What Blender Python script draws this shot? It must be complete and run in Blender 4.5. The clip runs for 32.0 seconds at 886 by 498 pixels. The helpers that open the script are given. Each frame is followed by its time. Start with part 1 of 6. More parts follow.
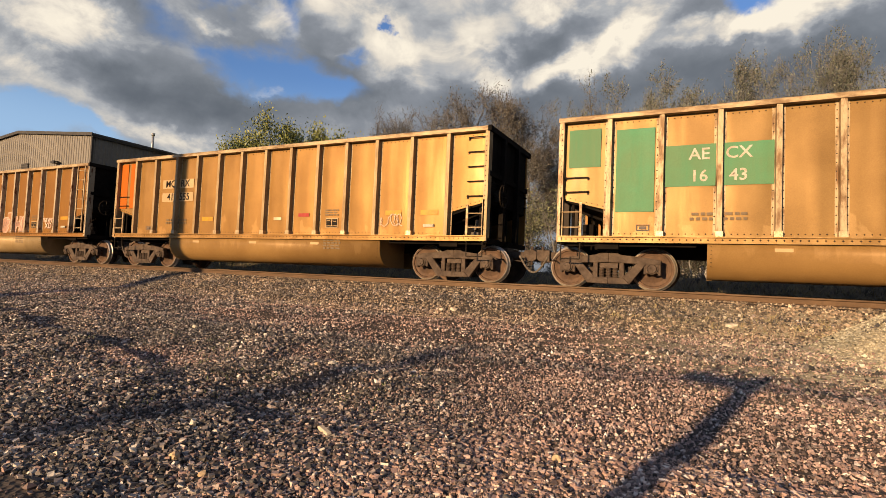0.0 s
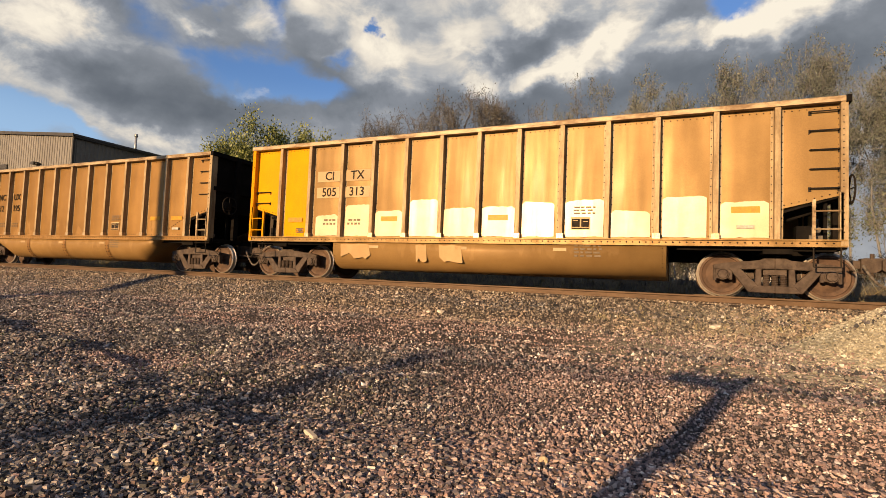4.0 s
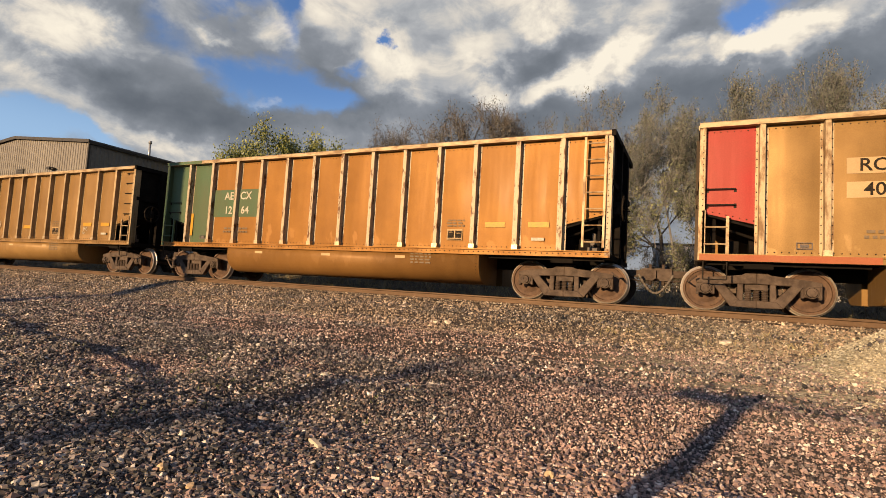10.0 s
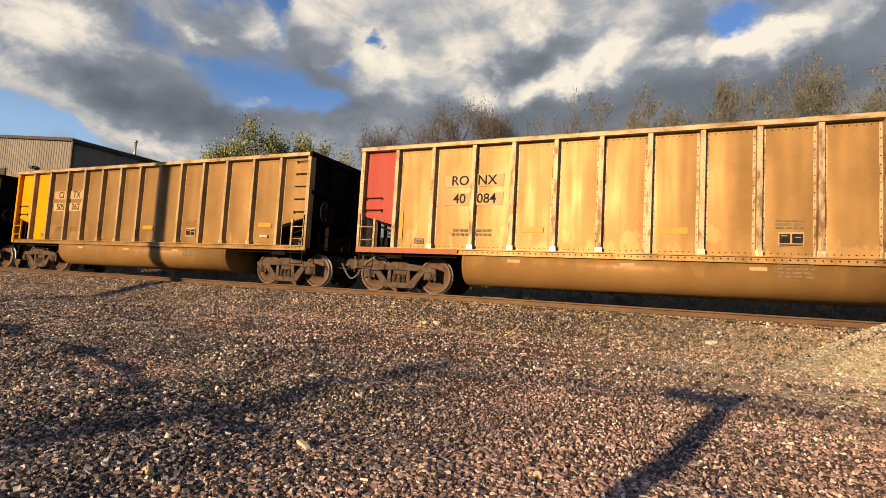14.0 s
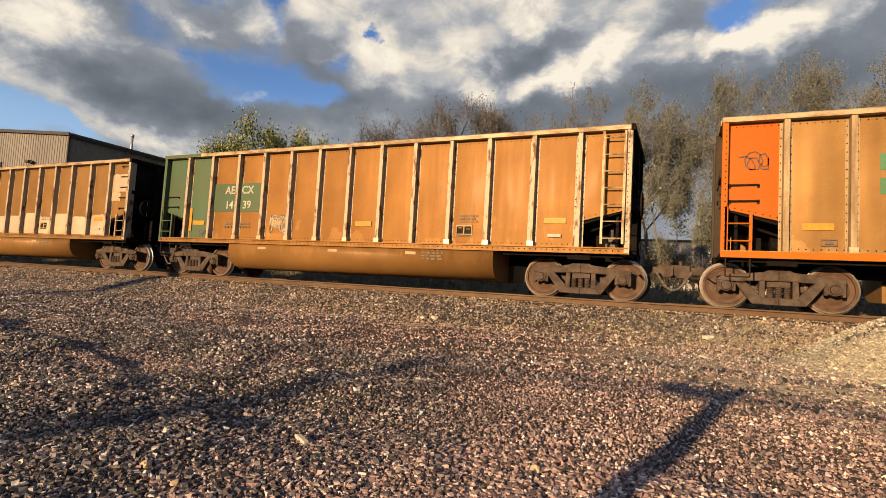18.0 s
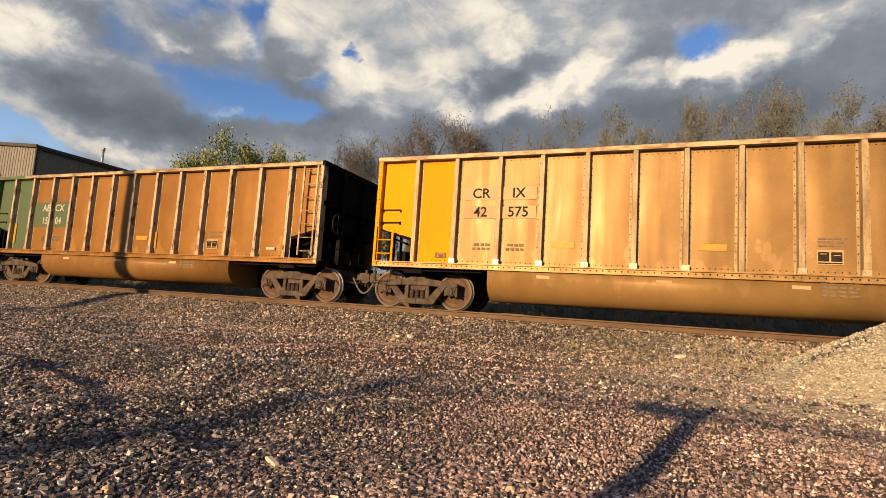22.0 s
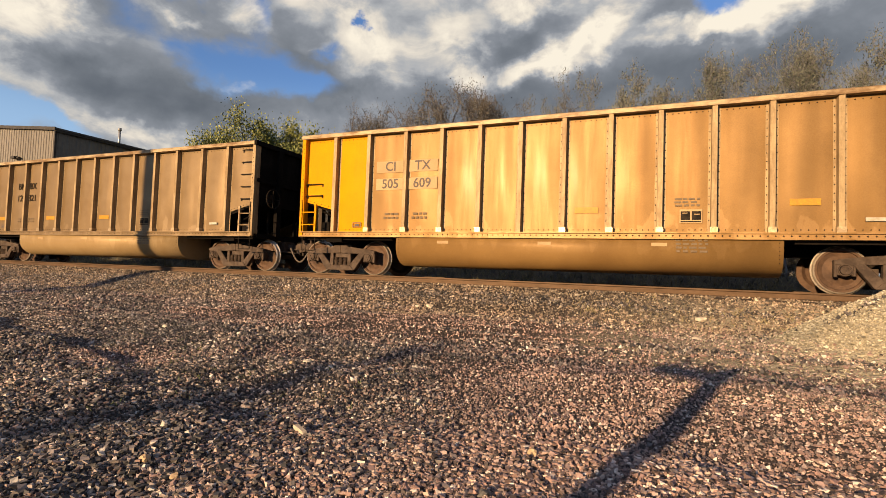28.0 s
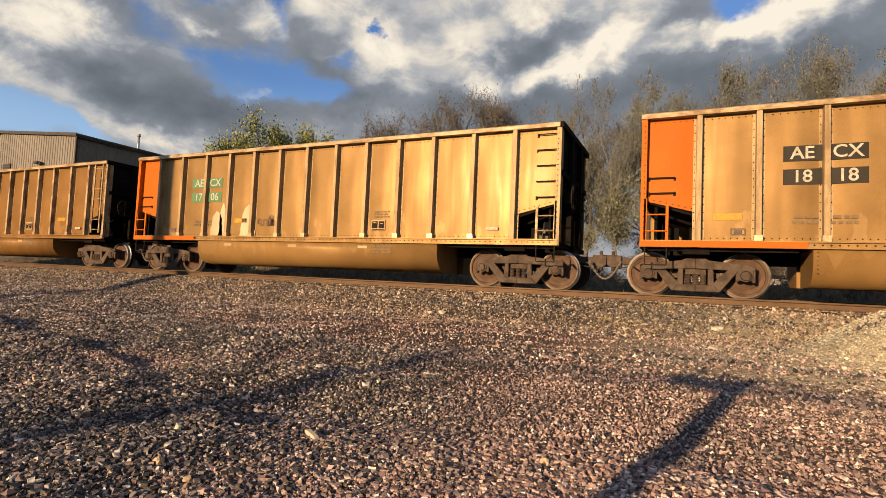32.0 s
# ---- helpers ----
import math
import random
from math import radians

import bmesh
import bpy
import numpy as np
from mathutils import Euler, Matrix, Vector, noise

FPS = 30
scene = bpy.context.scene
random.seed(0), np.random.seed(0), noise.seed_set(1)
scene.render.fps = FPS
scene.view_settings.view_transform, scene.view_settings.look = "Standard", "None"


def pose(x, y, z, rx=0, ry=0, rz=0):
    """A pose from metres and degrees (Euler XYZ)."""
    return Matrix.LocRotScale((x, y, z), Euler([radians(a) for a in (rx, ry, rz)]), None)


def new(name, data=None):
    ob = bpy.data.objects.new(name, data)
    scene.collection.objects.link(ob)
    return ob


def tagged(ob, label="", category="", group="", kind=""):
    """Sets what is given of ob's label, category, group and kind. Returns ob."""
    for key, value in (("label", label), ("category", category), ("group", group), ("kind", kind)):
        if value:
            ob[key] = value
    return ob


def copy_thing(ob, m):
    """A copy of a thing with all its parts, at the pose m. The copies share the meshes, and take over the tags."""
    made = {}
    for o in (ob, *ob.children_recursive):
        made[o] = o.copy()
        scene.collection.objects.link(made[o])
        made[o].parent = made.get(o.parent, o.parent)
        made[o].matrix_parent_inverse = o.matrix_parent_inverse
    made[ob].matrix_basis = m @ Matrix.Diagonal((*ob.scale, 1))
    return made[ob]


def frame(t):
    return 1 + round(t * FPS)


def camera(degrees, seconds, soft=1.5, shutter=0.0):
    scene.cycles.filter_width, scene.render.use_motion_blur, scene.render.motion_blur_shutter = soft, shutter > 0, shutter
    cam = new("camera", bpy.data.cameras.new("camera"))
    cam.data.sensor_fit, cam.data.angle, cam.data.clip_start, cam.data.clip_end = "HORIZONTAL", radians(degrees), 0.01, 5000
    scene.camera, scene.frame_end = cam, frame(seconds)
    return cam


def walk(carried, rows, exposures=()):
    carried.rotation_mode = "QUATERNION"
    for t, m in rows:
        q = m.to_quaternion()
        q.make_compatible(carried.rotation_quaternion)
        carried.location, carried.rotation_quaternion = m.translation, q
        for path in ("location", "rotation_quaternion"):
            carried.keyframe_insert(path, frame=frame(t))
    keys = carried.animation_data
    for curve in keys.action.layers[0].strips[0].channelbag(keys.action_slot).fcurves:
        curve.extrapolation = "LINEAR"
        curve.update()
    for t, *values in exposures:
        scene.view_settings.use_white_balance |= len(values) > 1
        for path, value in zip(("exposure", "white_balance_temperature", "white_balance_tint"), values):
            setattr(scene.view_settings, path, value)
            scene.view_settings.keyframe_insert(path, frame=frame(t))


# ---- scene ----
EYE = (0.0, 0.0, 1.5)
RAIL = 1.357          # top of the rails
TRACK = 13.31         # the track's centre line
PITCH = 16.18         # from coupler to coupler


def view(yaw, tilt, lean):
    """The camera's pose: yaw to the west of north, tilt up, lean."""
    return pose(*EYE, 90 + tilt, 0, yaw) @ pose(0, 0, 0, 0, 0, lean)


cam = camera(79.96, 32.0, soft=0.75)
walk(cam, [
    (0, view(26.476, 2.792, 2.469)), (0.5, view(26.057, 2.501, 2.464)), (1, view(25.962, 2.375, 2.479)),
    (1.5, view(25.962, 2.326, 2.421)), (2, view(25.909, 2.364, 2.424)), (2.5, view(25.675, 2.473, 2.416)),
    (3, view(25.369, 2.631, 2.354)), (3.5, view(25.039, 2.821, 2.295)), (5.5, view(25.451, 4.180, 2.736)),
    (6, view(25.567, 4.426, 2.879)), (6.5, view(25.644, 4.615, 3.004)), (7, view(25.736, 4.677, 3.083)),
    (7.5, view(25.861, 4.681, 3.188)), (8, view(26.019, 4.557, 3.208)), (8.5, view(26.053, 4.440, 3.307)),
    (9, view(26.053, 4.312, 3.390)), (9.5, view(26.062, 4.236, 3.409)), (10, view(26.035, 4.179, 3.367)),
    (10.5, view(26.030, 4.026, 3.250)), (11, view(25.953, 3.905, 3.127)), (11.5, view(25.769, 3.807, 3.025)),
    (12, view(25.563, 3.883, 3.048)), (12.5, view(25.335, 4.093, 3.158)), (13, view(25.132, 4.318, 3.240)),
    (13.5, view(24.977, 4.385, 3.330)), (14, view(24.845, 4.318, 3.326)), (14.5, view(24.632, 4.218, 3.325)),
    (16.5, view(24.019, 3.753, 2.848)), (17, view(24.231, 3.726, 2.999)), (17.5, view(24.439, 3.747, 3.159)),
    (18, view(24.583, 3.783, 3.339)), (18.5, view(24.620, 3.929, 3.413)), (19, view(24.431, 4.113, 3.260)),
    (19.5, view(23.952, 4.373, 3.242)), (20, view(23.301, 4.727, 3.260)), (20.5, view(22.767, 5.145, 3.402)),
    (21, view(22.417, 5.537, 3.641)), (21.5, view(22.241, 5.796, 3.758)), (22, view(22.163, 5.930, 3.648)),
    (22.5, view(22.188, 5.948, 3.566)), (23, view(22.327, 5.909, 3.480)), (23.5, view(22.593, 5.776, 3.346)),
    (24, view(22.839, 5.552, 3.270)), (24.5, view(23.129, 5.163, 3.251)), (25, view(23.470, 4.695, 3.171)),
    (25.5, view(23.644, 4.265, 3.067)), (27.5, view(23.659, 2.668, 2.156)), (28, view(23.833, 2.532, 2.061)),
    (28.5, view(23.978, 2.492, 2.088)), (29, view(24.156, 2.409, 2.075)), (29.5, view(24.388, 2.262, 1.912)),
    (30, view(24.583, 2.158, 1.801)), (30.5, view(24.771, 2.133, 1.792)), (31, view(24.984, 2.255, 1.940)),
    (31.5, view(25.238, 2.548, 2.215)), (32, view(25.264, 3.167, 2.572)),
])

# ---- light ----
SUN_EL, SUN_AZ = 10.5, 15.0     # the light comes from behind the camera and travels this far east of north
el, az = radians(SUN_EL), radians(SUN_AZ)
SUN_WAY = Vector((math.sin(az) * math.cos(el), math.cos(az) * math.cos(el), -math.sin(el)))
sun = new("sun", bpy.data.lights.new("sun", "SUN"))
sun.data.energy, sun.data.angle, sun.data.color = 5.0, radians(0.53), (1.0, 0.66, 0.34)
sun.matrix_world = Matrix.Translation((0, -20, 30)) @ SUN_WAY.to_track_quat("-Z", "Y").to_matrix().to_4x4()

world = bpy.data.worlds.new("evening_sky")
scene.world = world
world.use_nodes = True
wn, wl = world.node_tree.nodes, world.node_tree.links
wn.clear()


def wnode(kind, **values):
    n = wn.new(kind)
    for key, value in values.items():
        n.inputs[key].default_value = value
    return n


def wmath(op, a, b=None, clamp=False):
    n = wn.new("ShaderNodeMath")
    n.operation, n.use_clamp = op, clamp
    for i, v in enumerate((a, b)):
        if v is None:
            continue
        if isinstance(v, (int, float)):
            n.inputs[i].default_value = v
        else:
            wl.new(v, n.inputs[i])
    return n.outputs[0]


def wmix(f, a, b):
    n = wn.new("ShaderNodeMix")
    n.data_type = "RGBA"
    for i, v in ((0, f), (6, a), (7, b)):
        if isinstance(v, (int, float, tuple)):
            n.inputs[i].default_value = v
        else:
            wl.new(v, n.inputs[i])
    return n.outputs[2]


def wramp(v, lo, hi):
    n = wn.new("ShaderNodeMapRange")
    n.interpolation_type = "SMOOTHSTEP"
    n.inputs[1].default_value, n.inputs[2].default_value = lo, hi
    wl.new(v, n.inputs[0])
    return n.outputs[0]


way = wn.new("ShaderNodeTexCoord").outputs["Generated"]


def wnoise(scale, detail, rough, stretch, at, distort=0.0):
    m = wn.new("ShaderNodeMapping")
    m.inputs["Scale"].default_value, m.inputs["Location"].default_value = stretch, at
    wl.new(way, m.inputs["Vector"])
    n = wnode("ShaderNodeTexNoise", Scale=scale, Detail=detail, Roughness=rough, Distortion=distort)
    wl.new(m.outputs[0], n.inputs["Vector"])
    return n


# the sky's directions, stirred a little so that the cloud masses have torn edges
stir = wnoise(7.5, 7.0, 0.56, (1, 1, 1.3), (3, 1, 7)).outputs["Color"]
off = wn.new("ShaderNodeVectorMath")
off.operation = "SUBTRACT"
wl.new(stir, off.inputs[0])
off.inputs[1].default_value = (0.5, 0.5, 0.5)
off2 = wn.new("ShaderNodeVectorMath")
off2.operation = "MULTIPLY_ADD"
wl.new(off.outputs[0], off2.inputs[0])
off2.inputs[1].default_value = (0.17, 0.17, 0.15)
wl.new(way, off2.inputs[2])
stirred = off2.outputs[0]

# cloud masses: kind, azimuth, elevation, half width, half height, slant (degrees), weight
CLOUDS = []


def cloud(*mass):
    CLOUDS.append(mass)


cloud('bright', -65.5, 19.1, 6.0, 3.5, -3.4, 0.75)
cloud('bright', -60.3, 21.4, 3.4, 1.7, 6.6, 0.35)
cloud('bright', -66.7, 16.0, 4.1, 1.4, 6.6, 0.25)
cloud('bright', -62.1, 13.5, 10.8, 1.8, 16.6, 0.22)
cloud('bright', -54.7, 11.3, 8.0, 1.4, 4.6, 0.45)
cloud('bright', -66.0, 24.2, 11.6, 3.6, -3.4, 0.4)
cloud('bright', -50.2, 23.8, 4.5, 1.6, 21.6, 0.16)
cloud('bright', -45.0, 23.9, 1.9, 1.2, 6.6, 0.5)
cloud('bright', -51.3, 24.0, 1.6, 0.6, 21.6, 0.35)
cloud('bright', -44.9, 17.5, 2.0, 0.4, 1.6, 0.9)
cloud('bright', -39.0, 26.8, 6.1, 3.3, 11.6, 0.35)
cloud('bright', -30.5, 21.3, 4.4, 4.1, -3.4, 0.5)
cloud('bright', -38.0, 22.1, 1.5, 0.6, 6.6, 0.4)
cloud('bright', -33.4, 26.0, 2.3, 1.2, -3.4, 0.3)
cloud('bright', -32.6, 23.4, 3.5, 2.3, -3.4, 0.25)
cloud('bright', -23.7, 23.0, 3.8, 3.0, -3.4, 0.75)
cloud('bright', -16.8, 27.1, 4.2, 2.1, -8.4, 0.45)
cloud('bright', -15.2, 21.5, 7.5, 1.5, -6.4, 0.8)
cloud('bright', -10.3, 23.8, 5.0, 2.7, -31.4, 0.75)
cloud('bright', -6.3, 25.6, 4.3, 2.4, -43.4, 0.6)
cloud('bright', -14.1, 29.1, 8.7, 2.2, -3.4, 0.3)
cloud('bright', 2.1, 24.3, 5.9, 1.4, -15.4, 0.95)
cloud('bright', 6.8, 24.8, 3.9, 1.5, -21.4, 0.45)
cloud('bright', 10.3, 25.2, 5.6, 2.0, -23.4, 0.65)
cloud('bright', -21.5, 28.7, 6.7, 3.3, -3.4, 0.2)
cloud('bright', -28.1, 31.5, 18.0, 3.8, -3.4, 0.3)
cloud('bright', 3.5, 27.2, 3.9, 2.0, -3.4, 0.2)
cloud('bright', 13.5, 26.2, 6.0, 2.0, -18.4, 0.35)
cloud('bright', 9.5, 25.4, 3.4, 1.2, -20.4, 0.15)
cloud('gap', -65.5, 12.1, 7.1, 1.6, 14.6, 0.85)
cloud('gap', -69.0, 10.6, 6.0, 2.2, 8.6, 0.8)
cloud('gap', -61.5, 11.6, 4.5, 0.8, 14.6, 0.4)
cloud('gap', -55.9, 23.6, 2.3, 2.5, -33.4, 0.42)
cloud('gap', -51.8, 21.1, 3.2, 2.4, 36.6, 0.35)
cloud('gap', -45.1, 19.4, 6.4, 2.8, 4.6, 1)
cloud('gap', -38.9, 18.2, 4.1, 1.6, 1.6, 0.6)
cloud('gap', -48.9, 26.3, 4.2, 1.2, 6.6, 0.55)
cloud('gap', -43.7, 26.1, 1.6, 3.3, 21.6, 0.7)
cloud('gap', -33.2, 24.7, 0.8, 0.7, -3.4, 1.0)
cloud('gap', -36.1, 21.6, 1.7, 0.9, -3.4, 0.5)
cloud('gap', 4.3, 27.0, 2.6, 1.6, -3.4, 0.85)
cloud('gap', 3.1, 25.9, 1.5, 1.0, -3.4, 0.4)
cloud('dark', -55.6, 16.4, 14.6, 3.2, 14.6, 0.44)
cloud('dark', -48.4, 15.4, 12.3, 2.2, 1.6, 0.36)
cloud('dark', -61.6, 17.0, 4.9, 1.5, 11.6, 0.25)
cloud('dark', -58.7, 23.1, 3.9, 1.5, -3.4, 0.25)
cloud('dark', -37.2, 20.1, 6.9, 3.2, 26.6, 0.42)
cloud('dark', -35.8, 17.1, 10.6, 1.6, -3.4, 0.35)
cloud('dark', -16.3, 24.1, 5.4, 2.4, -8.4, 0.5)
cloud('dark', -20.1, 25.1, 3.4, 2.8, -3.4, 0.2)
cloud('dark', -5.0, 19.0, 23.3, 2.9, -6.4, 0.6)
cloud('dark', 8.2, 20.4, 9.8, 3.2, -27.4, 0.36)
cloud('dark', 13.8, 20.7, 6.4, 3.6, -23.4, 0.14)
cloud('dark', -21.6, 19.3, 6.5, 2.2, -3.4, 0.6)
cloud('dark', -50.0, 23.2, 5.0, 2.2, 20.6, 0.28)
cloud('dark', -60.0, 23.4, 5.0, 2.4, 4.6, 0.28)
cloud('dark', -1.0, 26.0, 3.1, 2.1, -33.4, 0.25)
cloud('dark', -41.1, 23.1, 3.4, 2.2, 26.6, 0.15)
cloud('gap', 180, 80, 40, 40, 0, 1.0)      # unseen clear sky added overhead for a bluer fill light
cloud('gap', 195, 14, 55, 24, 0, 1.1)      # unseen opening round the low sun, added to brighten the western cars



def masses(kind):
    total = None
    for what, a, e, w, h, slant, weight in CLOUDS:
        if what != kind:
            continue
        turn = Euler((0, 0, -radians(a))).to_matrix() @ Euler((radians(e), 0, 0)).to_matrix() @ Euler((0, radians(slant), 0)).to_matrix()
        m = wn.new("ShaderNodeMapping")
        m.vector_type = "TEXTURE"
        m.inputs["Location"].default_value = turn @ Vector((0, 1, 0))
        m.inputs["Rotation"].default_value = turn.to_euler()
        m.inputs["Scale"].default_value = (radians(w) * 1.3, 2.0, radians(h) * 1.3)
        wl.new(stirred, m.inputs["Vector"])
        g = wn.new("ShaderNodeTexGradient")
        g.gradient_type = "SPHERICAL"
        wl.new(m.outputs[0], g.inputs[0])
        v = wmath("MULTIPLY", g.outputs["Fac"], weight * 1.25)
        total = v if total is None else wmath("ADD", total, v)
    return total


billow = wnoise(8.0, 10.0, 0.6, (1, 1, 1.8), (1, 4, 2), 0.4).outputs["Fac"]
broad = wnoise(2.6, 5.0, 0.55, (1, 1, 1.6), (5, 2, 0)).outputs["Fac"]
blue = wn.new("ShaderNodeTexSky")
blue.sky_type, blue.sun_disc = "NISHITA", False
blue.sun_elevation, blue.sun_rotation = radians(SUN_EL), radians(SUN_AZ + 180)
sky_blue = wn.new("ShaderNodeMix")
sky_blue.data_type, sky_blue.blend_type = "RGBA", "MULTIPLY"
sky_blue.inputs[0].default_value = 1.0
wl.new(blue.outputs[0], sky_blue.inputs[6])
sky_blue.inputs[7].default_value = (0.095, 0.125, 0.19, 1)
height = wn.new("ShaderNodeSeparateXYZ")
wl.new(way, height.inputs[0])
clear = wmix(wramp(height.outputs[2], 0.34, 0.17), sky_blue.outputs[2], (0.34, 0.52, 0.76, 1))   # paler towards the horizon

puffs = wnoise(19.0, 6.0, 0.55, (1, 1, 1.4), (2, 9, 5), 0.6).outputs["Fac"]
grain = wmath("ADD", wmath("SUBTRACT", billow, 0.5), wmath("MULTIPLY", wmath("SUBTRACT", puffs, 0.5), 0.55))
wide = wmath("SUBTRACT", broad, 0.5)
lumps = wmath("ADD", wmath("MULTIPLY", wramp(billow, 0.36, 0.62), 0.75), 0.55)
light = wmath("MULTIPLY", wmath("SUBTRACT", wmath("MULTIPLY", masses("bright"), lumps), masses("dark")), 0.78)
light = wmath("ADD", light, wmath("ADD", wmath("MULTIPLY", grain, 0.60), wmath("MULTIPLY", wide, 0.40)))
tone = wn.new("ShaderNodeValToRGB")
for k, (at, col) in enumerate(((0.0, (0.13, 0.148, 0.175)), (0.24, (0.19, 0.21, 0.24)), (0.43, (0.26, 0.28, 0.315)), (0.60, (0.44, 0.45, 0.465)), (0.80, (0.76, 0.695, 0.605)), (1.0, (0.97, 0.88, 0.73)))):
    e = tone.color_ramp.elements[k] if k < 2 else tone.color_ramp.elements.new(at)
    e.position, e.color = at, (*col, 1)
wl.new(wmath("ADD", wmath("MULTIPLY", light, 0.72), 0.48), tone.inputs[0])
cover = wmath("ADD", wmath("SUBTRACT", 0.78, masses("gap")), wmath("MULTIPLY", grain, 0.5))
colour = wmix(wramp(cover, -0.05, 0.72), clear, tone.outputs[0])
back = wnode("ShaderNodeBackground", Strength=0.50)
wl.new(colour, back.inputs["Color"])
wl.new(back.outputs[0], wn.new("ShaderNodeOutputWorld").inputs["Surface"])
scene.view_settings.exposure = 1.0

# ---- materials ----
def material(name):
    m = bpy.data.materials.new(name)
    m.use_nodes = True
    nt = m.node_tree
    return m, nt, nt.nodes["Principled BSDF"]


def noise_node(nt, vec, scale, detail=5.0, rough=0.6, stretch=(1, 1, 1)):
    mp = nt.nodes.new("ShaderNodeMapping")
    mp.inputs["Scale"].default_value = stretch
    nt.links.new(vec, mp.inputs["Vector"])
    n = nt.nodes.new("ShaderNodeTexNoise")
    n.inputs["Scale"].default_value, n.inputs["Detail"].default_value, n.inputs["Roughness"].default_value = scale, detail, rough
    nt.links.new(mp.outputs[0], n.inputs["Vector"])
    return n.outputs["Fac"]


def ramp(nt, fac, stops):
    r = nt.nodes.new("ShaderNodeValToRGB")
    while len(r.color_ramp.elements) < len(stops):
        r.color_ramp.elements.new(0.5)
    for e, (pos, col) in zip(r.color_ramp.elements, stops):
        e.position, e.color = pos, (*col, 1) if len(col) == 3 else col
    nt.links.new(fac, r.inputs[0])
    return r.outputs[0]


def mix(nt, fac, a, b, mode="MIX"):
    n = nt.nodes.new("ShaderNodeMix")
    n.data_type, n.blend_type = "RGBA", mode
    for i, v in ((0, fac), (6, a), (7, b)):
        if isinstance(v, (int, float)):
            n.inputs[i].default_value = v
        elif isinstance(v, tuple):
            n.inputs[i].default_value = (*v, 1) if len(v) == 3 else v
        else:
            nt.links.new(v, n.inputs[i])
    return n.outputs[2]


def bump(nt, bs, height, strength, distance):
    b = nt.nodes.new("ShaderNodeBump")
    b.inputs["Strength"].default_value, b.inputs["Distance"].default_value = strength, distance
    nt.links.new(height, b.inputs["Height"])
    nt.links.new(b.outputs[0], bs.inputs["Normal"])


def place(nt, vary=True):
    """Object coordinates, shifted from piece to piece so that no two look alike."""
    tc = nt.nodes.new("ShaderNodeTexCoord")
    if not vary:
        return tc.outputs["Object"]
    oi = nt.nodes.new("ShaderNodeObjectInfo")
    sc = nt.nodes.new("ShaderNodeVectorMath")
    sc.operation = "MULTIPLY_ADD"
    sc.inputs[1].default_value = (37.0, 11.0, 23.0)
    nt.links.new(oi.outputs["Random"], sc.inputs[0])
    nt.links.new(tc.outputs["Object"], sc.inputs[2])
    return sc.outputs[0]


def grey(v):
    return (v, v, v)


def metal_sheet(name, base, dust, streak, metallic, roughness, dust_amount=0.5, splashed=False, wiped=0.0, sheen=0.15, polish=0.0):
    """Weathered aluminium or painted sheet: coal dust, run-down streaks, fine scratches, soft dents."""
    m, nt, bs = material(name)
    v = place(nt)
    big = noise_node(nt, v, 0.9, 4, 0.6)
    run = noise_node(nt, v, 3.0, 6, 0.65, (3.2, 3.2, 0.22))
    fine = noise_node(nt, v, 45, 4, 0.7)
    base, dust, streak = (tuple(x * k for x, k in zip(c, (0.53, 0.495, 0.44))) for c in (base, dust, streak))
    low = 0.5 - dust_amount * 0.28
    c = mix(nt, ramp(nt, big, [(low, grey(0)), (low + 0.38, grey(1))]), dust, base)
    c = mix(nt, ramp(nt, run, [(0.46, grey(0)), (0.80, grey(0.5))]), c, streak)
    # lighter splashes where dust was knocked off, low on the sheet
    sep = nt.nodes.new("ShaderNodeSeparateXYZ")
    nt.links.new(nt.nodes.new("ShaderNodeTexCoord").outputs["Object"], sep.inputs[0])
    edge = nt.nodes.new("ShaderNodeMath")
    edge.operation = "MULTIPLY_ADD"
    edge.inputs[1].default_value = 0.55 if wiped else -0.26
    edge.inputs[2].default_value = -wiped if wiped else 0.34
    nt.links.new(sep.outputs[2], edge.inputs[0])
    tot = nt.nodes.new("ShaderNodeMath")
    nt.links.new(edge.outputs[0], tot.inputs[0])
    nt.links.new(noise_node(nt, v, 1.7, 4, 0.5, (1.5, 1.5, 0.8) if not wiped else (2.0, 2.0, 0.5)), tot.inputs[1])
    splash = ramp(nt, tot.outputs[0], [(0.55, grey(0)), (0.585, grey(0.2 if wiped else 0.35))])
    if splashed:
        c = mix(nt, splash, c, tuple(min(1.0, 1.3 * x + 0.03) for x in base))
    c = mix(nt, ramp(nt, fine, [(0.3, grey(0.22)), (0.7, grey(0))]), c, dust, "MULTIPLY")
    oi = nt.nodes.new("ShaderNodeObjectInfo")
    c = mix(nt, 1.0, c, ramp(nt, oi.outputs["Random"], [(0, grey(0.86)), (1, grey(1.0))]), "MULTIPLY")
    nt.links.new(c, bs.inputs["Base Color"])
    bs.inputs["Metallic"].default_value = metallic
    bs.inputs["Specular IOR Level"].default_value = sheen
    r = ramp(nt, run, [(0.25, grey(roughness)), (0.8, grey(min(1, roughness + 0.12)))])
    nt.links.new(r, bs.inputs["Roughness"])
    # soft upright waves and dents in the thin sheet
    dent = noise_node(nt, v, 1.0, 0.6, 0.4, (2.2, 1.0, 0.35))
    bump(nt, bs, dent, 0.55, 0.06)
    # the rubbed metal skin shines more sharply than the dust on it
    bs.inputs["Coat Weight"].default_value, bs.inputs["Coat Roughness"].default_value = polish, 0.2
    nt.links.new(bs.inputs["Normal"].links[0].from_socket, bs.inputs["Coat Normal"])
    return m


